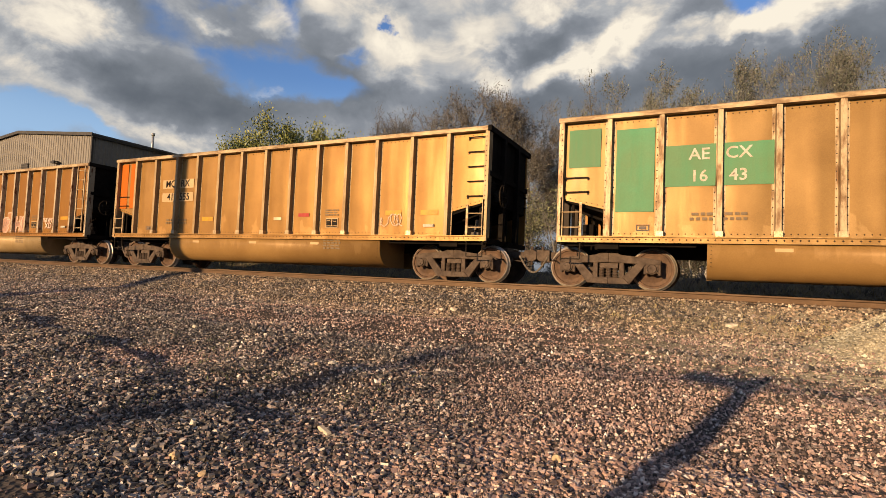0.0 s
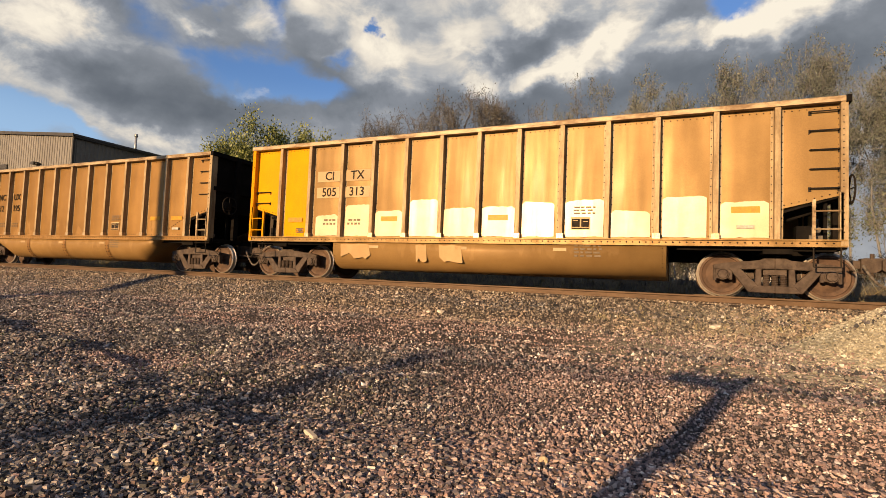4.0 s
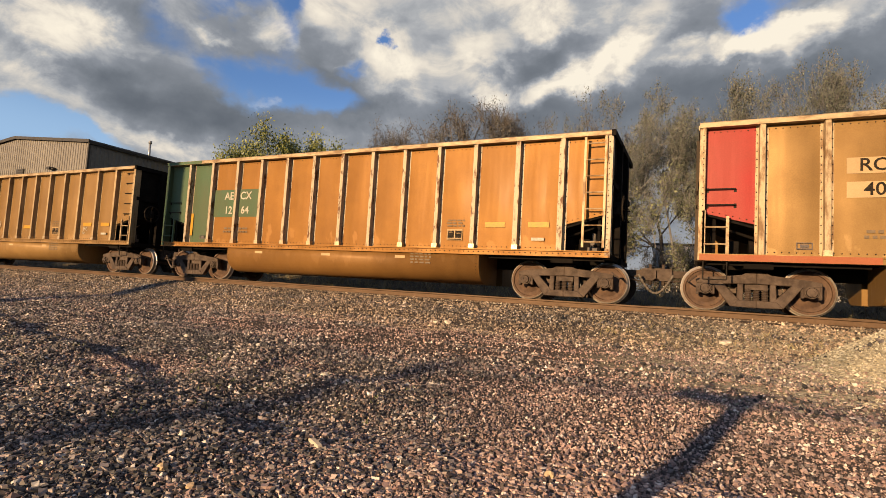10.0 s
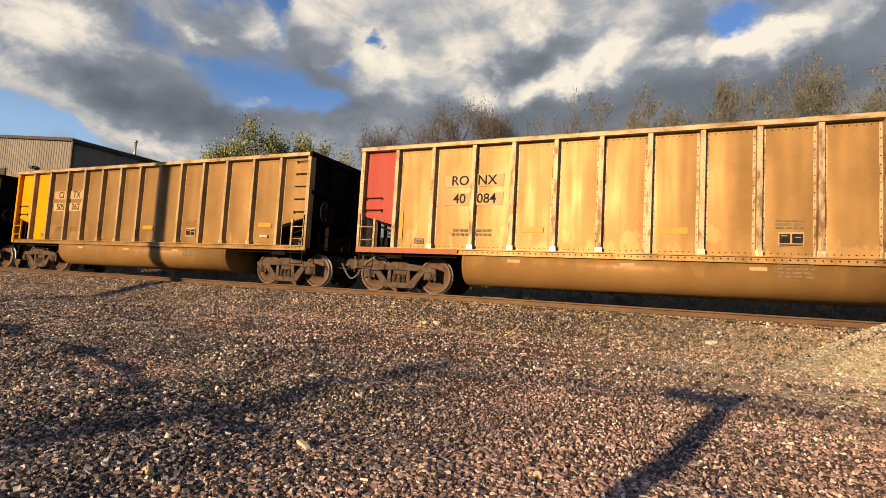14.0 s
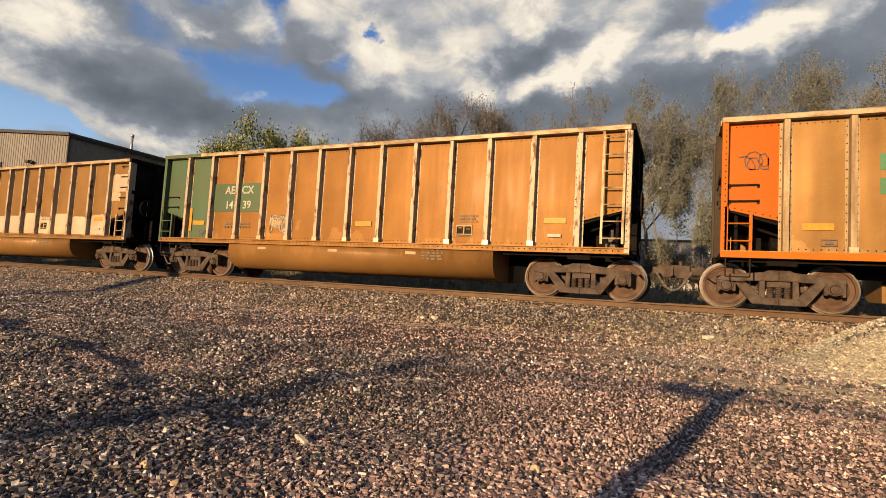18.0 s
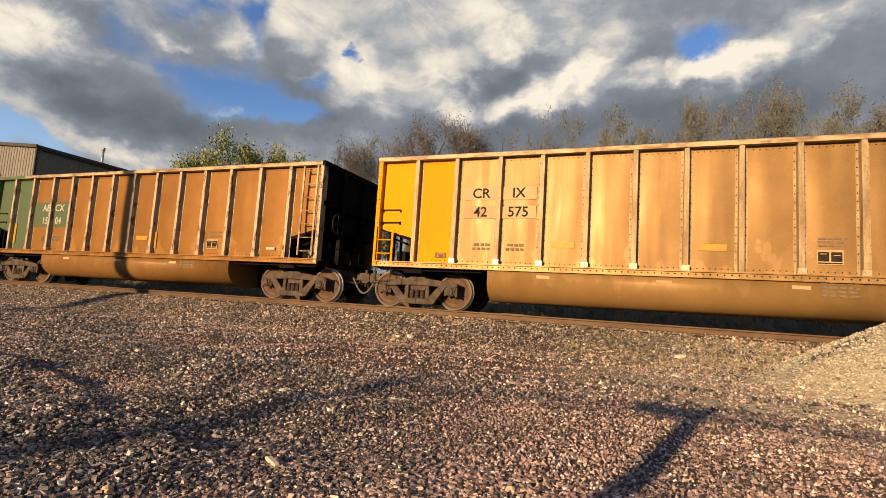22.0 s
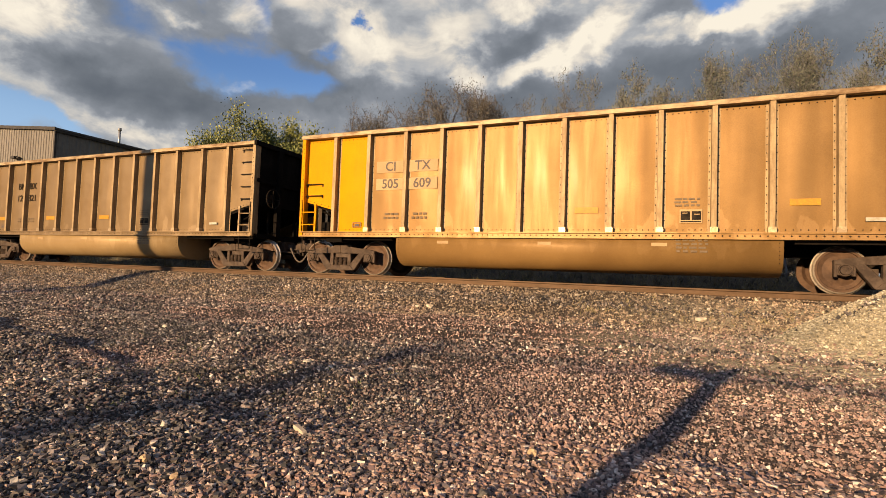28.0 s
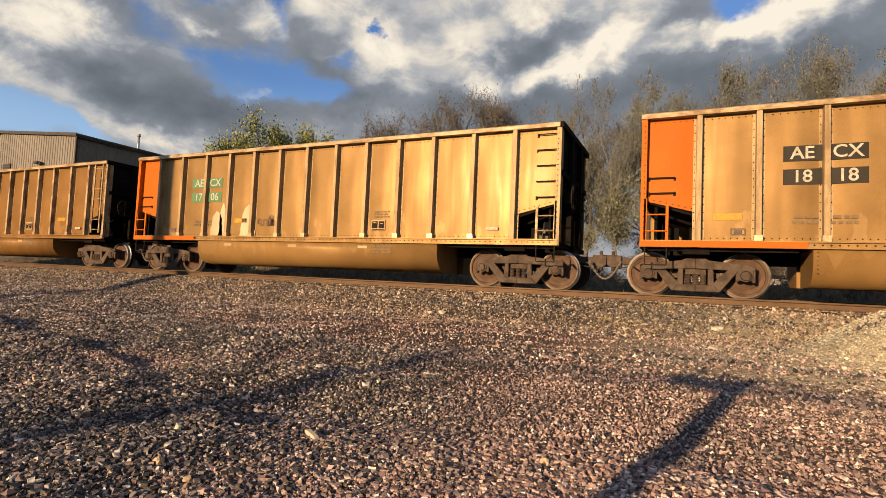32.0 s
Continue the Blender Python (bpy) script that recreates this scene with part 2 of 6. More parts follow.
def worn(name, base, under, scale=6.0, roughness=0.6, metallic=0.0, cut=0.52, stretch=(1, 1, 1), spread=0.12, bumped=0.25, vary=True, k=0.55, sheen=0.2):
    """Paint or bare stuff of two tones with worn patches and grain."""
    m, nt, bs = material(name)
    base, under = tuple(k * x for x in base), tuple(k * x for x in under)
    v = place(nt, vary)
    a = noise_node(nt, v, scale, 6, 0.68, stretch)
    b = noise_node(nt, v, scale * 7, 4, 0.6)
    c = mix(nt, ramp(nt, a, [(cut - spread, grey(0)), (cut + spread, grey(1))]), base, under)
    c = mix(nt, 0.5, c, ramp(nt, b, [(0.3, grey(0.55)), (0.7, grey(1.0))]), "MULTIPLY")
    nt.links.new(c, bs.inputs["Base Color"])
    bs.inputs["Roughness"].default_value, bs.inputs["Metallic"].default_value = roughness, metallic
    bs.inputs["Specular IOR Level"].default_value = sheen
    bump(nt, bs, b, bumped, 0.01)
    return m


DUST = (0.15, 0.105, 0.065)
SHEET = {
    "silver": metal_sheet("dusty_aluminium", (0.50, 0.39, 0.255), (0.36, 0.265, 0.155), (0.43, 0.32, 0.19), 0.38, 0.40, splashed=True, polish=0.045),
    "buff": metal_sheet("warm_buff_aluminium", (0.50, 0.325, 0.145), (0.375, 0.238, 0.10), (0.43, 0.265, 0.10), 0.34, 0.43, splashed=True, polish=0.02),
    "tan": metal_sheet("tan_aluminium", (0.50, 0.335, 0.145), (0.36, 0.23, 0.092), (0.41, 0.27, 0.12), 0.33, 0.42, splashed=True, polish=0.018),
    "gold": metal_sheet("ochre_aluminium", (0.56, 0.345, 0.125), (0.42, 0.245, 0.085), (0.50, 0.295, 0.095), 0.33, 0.42, splashed=True, polish=0.018),
    "rust": metal_sheet("rust_orange_sheet", (0.47, 0.245, 0.062), (0.35, 0.175, 0.046), (0.41, 0.205, 0.048), 0.24, 0.50, splashed=True, polish=0.01),
    "brown": metal_sheet("brown_dusty_sheet", (0.46, 0.265, 0.088), (0.33, 0.188, 0.06), (0.40, 0.222, 0.066), 0.24, 0.48, splashed=True),
}
PAINT = {
    "green": metal_sheet("faded_green_paint", (0.105, 0.245, 0.15), (0.14, 0.20, 0.12), (0.10, 0.23, 0.145), 0.0, 0.5, 0.25),
    "teal": metal_sheet("teal_green_paint", (0.11, 0.46, 0.28), (0.16, 0.36, 0.2), (0.11, 0.42, 0.26), 0.0, 0.5, 0.2),
    "yellow": metal_sheet("yellow_paint", (1.25, 0.635, 0.001), (1.06, 0.50, 0.004), (1.17, 0.585, 0.002), 0.0, 0.5, 0.1, sheen=0.05),
    "orange": metal_sheet("orange_paint", (1.0, 0.275, 0.014), (0.70, 0.205, 0.024), (0.92, 0.25, 0.016), 0.0, 0.5, 0.2, sheen=0.08),
    "red": metal_sheet("faded_red_paint", (0.60, 0.065, 0.075), (0.50, 0.085, 0.075), (0.66, 0.17, 0.16), 0.0, 0.5, 0.3),
    "scarlet": metal_sheet("scarlet_paint", (0.70, 0.055, 0.05), (0.60, 0.06, 0.05), (0.68, 0.06, 0.05), 0.0, 0.5, 0.1),
    "pink": metal_sheet("faded_pink_paint", (0.52, 0.14, 0.075), (0.50, 0.20, 0.10), (0.55, 0.2, 0.12), 0.0, 0.55, 0.3),
    "pale": metal_sheet("pale_faded_paint", (0.66, 0.29, 0.17), (0.55, 0.26, 0.13), (0.64, 0.30, 0.18), 0.1, 0.55, 0.3),
    "white": metal_sheet("cleaned_bright_sheet", (1.05, 0.90, 0.68), (0.74, 0.58, 0.40), (0.86, 0.71, 0.50), 0.35, 0.38, 0.55, sheen=0.4, polish=0.045),
    "tubwipe": metal_sheet("wiped_tub_sheet", (0.66, 0.47, 0.25), (0.48, 0.32, 0.15), (0.56, 0.38, 0.19), 0.1, 0.45, 0.5),
    "navy": metal_sheet("black_paint", (0.025, 0.028, 0.033), (0.05, 0.045, 0.04), (0.03, 0.03, 0.03), 0.0, 0.5, 0.2),
    "blank": metal_sheet("cream_lettering_patch", (0.90, 0.70, 0.45), (0.68, 0.51, 0.31), (0.78, 0.60, 0.38), 0.0, 0.6, 0.3),
}
INK = {
    "black": worn("black_stencil_ink", (0.022, 0.019, 0.016), (0.06, 0.046, 0.032), 9, 0.7, sheen=0.06),
    "white": worn("white_stencil_ink", (0.78, 0.74, 0.64), (0.55, 0.48, 0.36), 9, 0.6),
    "grey": worn("faint_grey_ink", (0.24, 0.175, 0.11), (0.30, 0.22, 0.14), 9, 0.7),
    "pink": worn("pale_pink_spray", (1.05, 0.78, 0.64), (0.85, 0.56, 0.42), 7, 0.7),
    "maroon": worn("maroon_spray", (0.53, 0.26, 0.125), (0.47, 0.235, 0.10), 7, 0.7),
    "faded": worn("faded_brown_ink", (0.17, 0.115, 0.06), (0.30, 0.20, 0.10), 6, 0.65),
    "mauve": worn("mauve_spray", (0.60, 0.36, 0.27), (0.50, 0.27, 0.18), 7, 0.7),
    "slate": worn("faded_slate_ink", (0.15, 0.13, 0.13), (0.24, 0.19, 0.16), 9, 0.65),
    "amber": worn("amber_reflective_strip", (0.80, 0.42, 0.03), (0.62, 0.32, 0.04), 9, 0.45),
    "purple": worn("purple_grey_spray", (0.13, 0.085, 0.09), (0.22, 0.14, 0.12), 9, 0.6),
}
POST = {
    "worn": worn("worn_cream_post", (0.66, 0.51, 0.32), (0.27, 0.155, 0.07), 2.4, 0.5, 0.15, 0.53, (2.5, 2.5, 0.8), 0.07),
    "bright": worn("bright_aluminium_post", (0.62, 0.46, 0.26), (0.36, 0.24, 0.12), 2.2, 0.55, 0.15, 0.52, (2.5, 2.5, 0.5), 0.12),
    "rusty": worn("flaking_cream_and_rust_post", (0.60, 0.50, 0.36), (0.17, 0.075, 0.035), 3.2, 0.55, 0.15, 0.57, (2.2, 2.2, 0.8), 0.05),
}
# sun glint at the post feet, painted as a paler metal
FOOTGLINT = worn("glint_bright_aluminium", (0.84, 0.65, 0.41), (0.55, 0.40, 0.23), 9, 0.36, 0.45, 0.50, spread=0.08, sheen=0.4)
CHORD = worn("cream_worn_chord", (0.70, 0.53, 0.32), (0.30, 0.185, 0.09), 2.6, 0.5, 0.1, 0.52, (0.7, 2, 2), 0.1)
TUB = {k: metal_sheet(k + "_tub_sheet", a, b, c, mt, 0.44, splashed=True, wiped=0.44) for k, a, b, c, mt in (
    ("tan", (0.50, 0.325, 0.135), (0.37, 0.23, 0.092), (0.43, 0.275, 0.11), 0.1),
    ("amber", (0.62, 0.36, 0.10), (0.48, 0.27, 0.075), (0.55, 0.31, 0.085), 0.1),
    ("rust", (0.42, 0.235, 0.08), (0.32, 0.175, 0.06), (0.37, 0.20, 0.065), 0.1),
    ("silver", (0.64, 0.50, 0.30), (0.50, 0.37, 0.2), (0.57, 0.43, 0.24), 0.12))}
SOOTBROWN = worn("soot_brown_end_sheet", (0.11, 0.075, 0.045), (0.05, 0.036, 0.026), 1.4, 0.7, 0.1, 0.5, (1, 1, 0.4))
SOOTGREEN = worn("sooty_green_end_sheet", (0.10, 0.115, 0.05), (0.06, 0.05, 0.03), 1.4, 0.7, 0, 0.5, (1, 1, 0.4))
# near black for the sunless east ends and the underframe: soot plus painted shade
SOOTSHADE = worn("soot_and_shade_black_steel", (0.014, 0.012, 0.011), (0.03, 0.024, 0.02), 2.2, 0.85, 0.0, 0.58, sheen=0.04)
RIVET = worn("dark_rivet", (0.05, 0.032, 0.02), (0.09, 0.06, 0.035), 8, 0.6, 0.3)
CAST = worn("brown_dusty_cast_steel", (0.17, 0.125, 0.098), (0.08, 0.056, 0.044), 5, 0.75, 0.15, 0.5)
WHEEL = worn("rust_brown_wheel_steel", (0.18, 0.108, 0.07), (0.10, 0.06, 0.042), 4, 0.65, 0.25, 0.52, vary=False)
TREAD = worn("polished_tread_steel", (1.0, 0.88, 0.75), (0.8, 0.68, 0.56), 9, 0.35, 0.6, vary=False)
RUBBER = worn("dusty_grey_rubber", (0.24, 0.21, 0.18), (0.14, 0.115, 0.095), 9, 0.8)
BLACK = worn("black_iron", (0.022, 0.019, 0.016), (0.05, 0.036, 0.026), 8, 0.7, 0.0, sheen=0.1)
RAILHEAD = worn("rust_brown_rail_steel", (0.20, 0.125, 0.075), (0.13, 0.08, 0.048), 3, 0.6, 0.3, 0.5, (0.4, 2, 2), vary=False)
TIE = worn("weathered_sleeper_wood", (0.085, 0.062, 0.046), (0.045, 0.034, 0.028), 5, 0.9, 0, 0.5, (0.6, 0.15, 1))
BARK = worn("grey_brown_bark", (0.12, 0.104, 0.09), (0.07, 0.06, 0.052), 5, 0.9, 0, 0.5, (3, 3, 0.6), k=1.0)
PALEBARK = worn("pale_grey_bark", (0.19, 0.185, 0.18), (0.12, 0.115, 0.11), 4, 0.9, 0, 0.5, (3, 3, 0.6), k=1.0)
POLEWOOD = worn("grey_pole_wood", (0.16, 0.12, 0.09), (0.09, 0.07, 0.055), 5, 0.85, 0, 0.5, (4, 4, 0.3), k=1.0)
CREAMWALL = worn("cream_wall_panels", (0.62, 0.58, 0.52), (0.50, 0.46, 0.41), 1.5, 0.7, k=1.0)
SIDING = worn("grey_brown_steel_siding", (0.21, 0.195, 0.175), (0.175, 0.162, 0.145), 0.6, 0.5, 0.25, 0.5, (1, 1, 0.25), k=1.0)
ROOFING = worn("dark_grey_roof_steel", (0.10, 0.10, 0.105), (0.075, 0.075, 0.08), 0.8, 0.5, 0.3, k=1.0)
TRIM = worn("dark_trim_steel", (0.07, 0.065, 0.06), (0.05, 0.045, 0.04), 3, 0.5, 0.3, k=1.0)
STACKSTEEL = worn("galvanised_stack_steel", (0.45, 0.46, 0.47), (0.32, 0.33, 0.34), 3, 0.4, 0.6, k=1.0)


def leafy(name, a, b):
    m, nt, bs = material(name)
    g = nt.nodes.new("ShaderNodeNewGeometry")
    nt.links.new(ramp(nt, g.outputs["Random Per Island"], [(0, a), (1, b)]), bs.inputs["Base Color"])
    bs.inputs["Roughness"].default_value = 0.6
    bs.inputs["Transmission Weight"].default_value = 0.0
    return m


LEAF = {"green": leafy("spring_green_leaves", (0.08, 0.10, 0.02), (0.22, 0.23, 0.055)),
        "bud": leafy("brown_olive_buds", (0.055, 0.056, 0.052), (0.11, 0.108, 0.098)),
        "olive": leafy("olive_young_leaves", (0.035, 0.044, 0.034), (0.12, 0.13, 0.098)),
        "sprig": leafy("yellow_green_sprigs", (0.06, 0.072, 0.036), (0.14, 0.145, 0.075)),
        "straw": leafy("dry_straw_grass", (0.30, 0.24, 0.13), (0.20, 0.18, 0.08)),
        "weed": leafy("low_green_weeds", (0.07, 0.10, 0.03), (0.13, 0.15, 0.06))}


def stones(name, stops):
    m, nt, bs = material(name)
    g = nt.nodes.new("ShaderNodeNewGeometry")
    tc = nt.nodes.new("ShaderNodeTexCoord").outputs["Object"]
    patch = noise_node(nt, tc, 0.55, 3, 0.6)
    c = ramp(nt, g.outputs["Random Per Island"], [(at, tuple(0.95 * x for x in col)) for at, col in stops])
    c = mix(nt, ramp(nt, patch, [(0.46, grey(0)), (0.60, grey(0.6))]), c, mix(nt, 1.0, c, (0.50, 0.56, 0.62), "MULTIPLY"))
    c = mix(nt, 0.7, c, ramp(nt, noise_node(nt, tc, 60, 3, 0.7), [(0.3, grey(0.6)), (0.7, grey(1))]), "MULTIPLY")
    nt.links.new(c, bs.inputs["Base Color"])
    bs.inputs["Roughness"].default_value = 0.75
    return m


GRAVEL = stones("mixed_pink_and_grey_gravel", [(0, (0.022, 0.019, 0.02)), (0.2, (0.10, 0.072, 0.067)), (0.45, (0.36, 0.23, 0.20)), (0.60, (0.20, 0.17, 0.165)),
                                               (0.80, (0.46, 0.315, 0.27)), (0.93, (0.62, 0.47, 0.40)), (1, (0.85, 0.76, 0.68))])
# dark stones that also stand in for shade on the yard
DARKSHADEGRAVEL = stones("dark_grey_and_shade_gravel", [(0, (0.016, 0.016, 0.018)), (0.35, (0.065, 0.061, 0.063)), (0.7, (0.21, 0.18, 0.17)), (0.9, (0.42, 0.34, 0.30)), (1, (0.80, 0.74, 0.67))])
BALLAST = stones("grey_buff_ballast", [(0, (0.035, 0.03, 0.026)), (0.3, (0.125, 0.095, 0.072)), (0.65, (0.30, 0.225, 0.162)), (0.9, (0.47, 0.365, 0.27)), (1, (0.68, 0.6, 0.46))])
PALEGRIT = stones("pale_grey_grit", [(0, (0.15, 0.135, 0.10)), (0.4, (0.36, 0.325, 0.24)), (0.8, (0.50, 0.45, 0.34)), (1, (0.70, 0.64, 0.50))])


def earth():
    """Fine grit and dust between the stones: pink-brown yard, buff ballast by the track, dull grass far off."""
    m, nt, bs = material("gravel_dust_ground")
    tc = nt.nodes.new("ShaderNodeTexCoord").outputs["Object"]
    a = noise_node(nt, tc, 0.5, 5, 0.6)
    b = noise_node(nt, tc, 28, 5, 0.75)
    vor = nt.nodes.new("ShaderNodeTexVoronoi")
    vor.inputs["Scale"].default_value = 24.0
    nt.links.new(tc, vor.inputs["Vector"])
    # kept very dark: shade in the gaps between stones is painted in here
    c = mix(nt, ramp(nt, a, [(0.4, grey(0)), (0.62, grey(1))]), (0.050, 0.035, 0.030), (0.028, 0.024, 0.023))
    c = mix(nt, 0.8, c, ramp(nt, b, [(0.3, grey(0.35)), (0.72, grey(1.25))]), "MULTIPLY")
    sx = nt.nodes.new("ShaderNodeSeparateXYZ")
    nt.links.new(tc, sx.inputs[0])
    far = nt.nodes.new("ShaderNodeMapRange")
    far.inputs[1].default_value, far.inputs[2].default_value = 15.4, 17.0
    nt.links.new(sx.outputs[1], far.inputs[0])
    grass = ramp(nt, noise_node(nt, tc, 1.2, 6, 0.7), [(0.35, (0.055, 0.042, 0.024)), (0.65, (0.12, 0.092, 0.05))])
    # fine pale grit spilt round the heap, and buff grit at the foot of the ballast
    off = nt.nodes.new("ShaderNodeMapping")
    off.vector_type = "TEXTURE"
    off.inputs["Location"].default_value, off.inputs["Scale"].default_value = (3.6, 9.8, 0.8), (6.2, 5.2, 6.0)
    nt.links.new(tc, off.inputs["Vector"])
    ball = nt.nodes.new("ShaderNodeTexGradient")
    ball.gradient_type = "SPHERICAL"
    nt.links.new(off.outputs[0], ball.inputs[0])
    grit = ramp(nt, b, [(0.3, (0.15, 0.13, 0.092)), (0.7, (0.36, 0.325, 0.24))])
    c = mix(nt, ramp(nt, ball.outputs["Fac"], [(0.05, grey(0)), (0.5, grey(1))]), c, grit)
    c = mix(nt, far.outputs[0], c, grass)
    nt.links.new(c, bs.inputs["Base Color"])
    bs.inputs["Roughness"].default_value = 0.9
    bump(nt, bs, vor.outputs["Distance"], 0.7, 0.03)
    return m


EARTH = earth()


# ---- mesh helpers ----
def box(bm, x0, x1, y0, y1, z0, z1, mat=0):
    v = [bm.verts.new((x, y, z)) for x in (x0, x1) for y in (y0, y1) for z in (z0, z1)]
    for q in ((0, 1, 3, 2), (4, 6, 7, 5), (0, 4, 5, 1), (2, 3, 7, 6), (0, 2, 6, 4), (1, 5, 7, 3)):
        bm.faces.new([v[i] for i in q]).material_index = mat


def prism(bm, pts, y0, y1, mat=0):
    """A polygon in x and z, drawn out from y0 to y1."""
    a = [bm.verts.new((x, y0, z)) for x, z in pts]
    b = [bm.verts.new((x, y1, z)) for x, z in pts]
    faces = [bm.faces.new(a), bm.faces.new(b[::-1])]
    n = len(pts)
    for i in range(n):
        faces.append(bm.faces.new((a[i], b[i], b[(i + 1) % n], a[(i + 1) % n])))
    for f in faces:
        f.material_index = mat


def sweep(bm, pts, x0, x1, mat=0, closed=True, caps=True):
    """A profile in y and z, drawn out along x."""
    a = [bm.verts.new((x0, y, z)) for y, z in pts]
    b = [bm.verts.new((x1, y, z)) for y, z in pts]
    n = len(pts)
    faces = []
    for i in range(n if closed else n - 1):
        faces.append(bm.faces.new((a[i], a[(i + 1) % n], b[(i + 1) % n], b[i])))
    if caps:
        faces += [bm.faces.new(a[::-1]), bm.faces.new(b)]
    for f in faces:
        f.material_index = mat


def tube(bm, p, q, r0, r1=None, sides=8, mat=0, caps=True):
    r1 = r0 if r1 is None else r1
    p, q = Vector(p), Vector(q)
    turn = (q - p).to_track_quat("Z", "Y").to_matrix()
    rings = []
    for c, r in ((p, r0), (q, r1)):
        rings.append([bm.verts.new(c + turn @ Vector((r * math.cos(2 * math.pi * i / sides), r * math.sin(2 * math.pi * i / sides), 0))) for i in range(sides)])
    a, b = rings
    faces = [bm.faces.new((a[i], a[(i + 1) % sides], b[(i + 1) % sides], b[i])) for i in range(sides)]
    for f in faces:
        f.smooth = sides > 6
    if caps:
        faces += [bm.faces.new(a[::-1]), bm.faces.new(b)]
    for f in faces:
        f.material_index = mat


def lathe(bm, prof, y_axis_at, sides=28, mats=None):
    """Rings of (radius, y) round an axle that runs along y."""
    rings = []
    for r, y in prof:
        rings.append([bm.verts.new((r * math.cos(2 * math.pi * i / sides), y_axis_at + y, r * math.sin(2 * math.pi * i / sides))) for i in range(sides)])
    for k in range(len(rings) - 1):
        for i in range(sides):
            f = bm.faces.new((rings[k][i], rings[k][(i + 1) % sides], rings[k + 1][(i + 1) % sides], rings[k + 1][i]))
            f.smooth, f.material_index = False, mats[k] if mats else 0
    bm.faces.new(rings[0][::-1])
    bm.faces.new(rings[-1])


def bent(bm, pts, r, sides=6, mat=0):
    for p, q in zip(pts, pts[1:]):
        tube(bm, p, q, r, r, sides, mat)


def mesh_of(name, bm, *mats):
    bmesh.ops.recalc_face_normals(bm, faces=bm.faces)
    me = bpy.data.meshes.new(name)
    bm.to_mesh(me)
    bm.free()
    for m in mats:
        me.materials.append(m)
    return me


def part(name, me, parent, at=(0, 0, 0), label="", turn=None):
    ob = new(name, me)
    ob.parent = parent
    ob.matrix_basis = Matrix.Translation(at) if turn is None else Matrix.Translation(at) @ turn
    return tagged(ob, label)


STORE = {}


def stored(key, make):
    """One mesh for all alike pieces."""
    if key not in STORE:
        STORE[key] = make()
    return STORE[key]


def lump(name, verts, faces, mats, material_ids=None, smooth=False):
    """A mesh from arrays; faces all have as many corners."""
    me = bpy.data.meshes.new(name)
    verts, faces = np.asarray(verts, np.float32), np.asarray(faces, np.int32)
    n, k = faces.shape
    me.vertices.add(len(verts))
    me.vertices.foreach_set("co", verts.ravel())
    me.loops.add(n * k)
    me.loops.foreach_set("vertex_index", faces.ravel())
    me.polygons.add(n)
    me.polygons.foreach_set("loop_start", np.arange(n, dtype=np.int32) * k)
    if material_ids is not None:
        me.polygons.foreach_set("material_index", np.asarray(material_ids, np.int32))
    me.polygons.foreach_set("use_smooth", np.full(n, smooth))
    me.update(calc_edges=True)
    me.validate()
    for m in mats:
        me.materials.append(m)
    return me


# ---- ground ----
GRAIN = np.random.RandomState(7).rand(64, 64)


def patchy(x, y, size):
    """Smooth numpy noise between 0 and 1 with bumps of that size."""
    u, v = x / size + 100, y / size + 100
    i, j = np.floor(u).astype(int), np.floor(v).astype(int)
    a, b = u - i, v - j
    a, b = a * a * (3 - 2 * a), b * b * (3 - 2 * b)
    g = lambda p, q: GRAIN[p % 64, q % 64]
    return (g(i, j) * (1 - a) + g(i + 1, j) * a) * (1 - b) + (g(i, j + 1) * (1 - a) + g(i + 1, j + 1) * a) * b


PROFILE_Y = (-300, -6, 0, 5, 9, 10.3, 11.7, 12.2, 14.4, 15.0, 15.8, 18.2, 19.4, 23, 300)
PROFILE_Z = (-0.3, -0.1, 0, 0.22, 0.50, 0.62, 1.08, 1.185, 1.185, 1.14, 1.0, 1.74, 1.76, 0.9, 0.9)


def land(x, y):
    x, y = np.asarray(x, float), np.asarray(y, float)
    z = np.interp(y, PROFILE_Y, PROFILE_Z)
    near = np.clip(1 - np.abs(y - 5) / 6.5, 0, 1) ** 0.5 * np.clip(1 - np.abs(x) / 60, 0, 1)
    z = z + near * ((patchy(x, y, 2.3) - 0.5) * 0.24 + (patchy(x, y, 0.9) - 0.5) * 0.10 + (patchy(x, y, 0.33) - 0.5) * 0.035)
    west = np.clip((-1.5 - x) / 2.5, 0, 1) * near
    z = z + west * ((patchy(x + 9, y, 0.33) - 0.5) * 0.045 + (patchy(x, y + 5, 0.75) - 0.5) * 0.10)
    # a low ridge with a steep far side, and old wheel ruts along the track
    away = y - (4.85 - 0.22 * (x + 9.4)) - 0.7 * (patchy(x, y, 1.1) - 0.5)
    z = z + np.clip((-5.2 - x) / 3, 0, 1) * 0.20 * patchy(x + 2, y, 0.8) * np.where(away < 0, np.exp(-(away / 0.9) ** 2), np.exp(-(away / 0.16) ** 2))
    z = z - 0.15 * np.exp(-((x + 3.7) / 1.5) ** 2 - ((y - 4.3) / 0.8) ** 2)     # a shallow hollow
    rut = np.clip(1 - np.abs(y - 8.6) / 1.8, 0, 1) * np.clip(1 - np.abs(x) / 60, 0, 1)
    z = z + rut * (patchy(x * 0.09 + 0.02 * y, y, 0.30) - 0.5) * 0.20
    heap = np.hypot((x - 3.9) / 2.5, (y - 9.9) / 1.35)
    return z + np.clip(1 - heap, 0, 1) * 1.46 * (0.93 + 0.14 * patchy(x, y, 0.5))


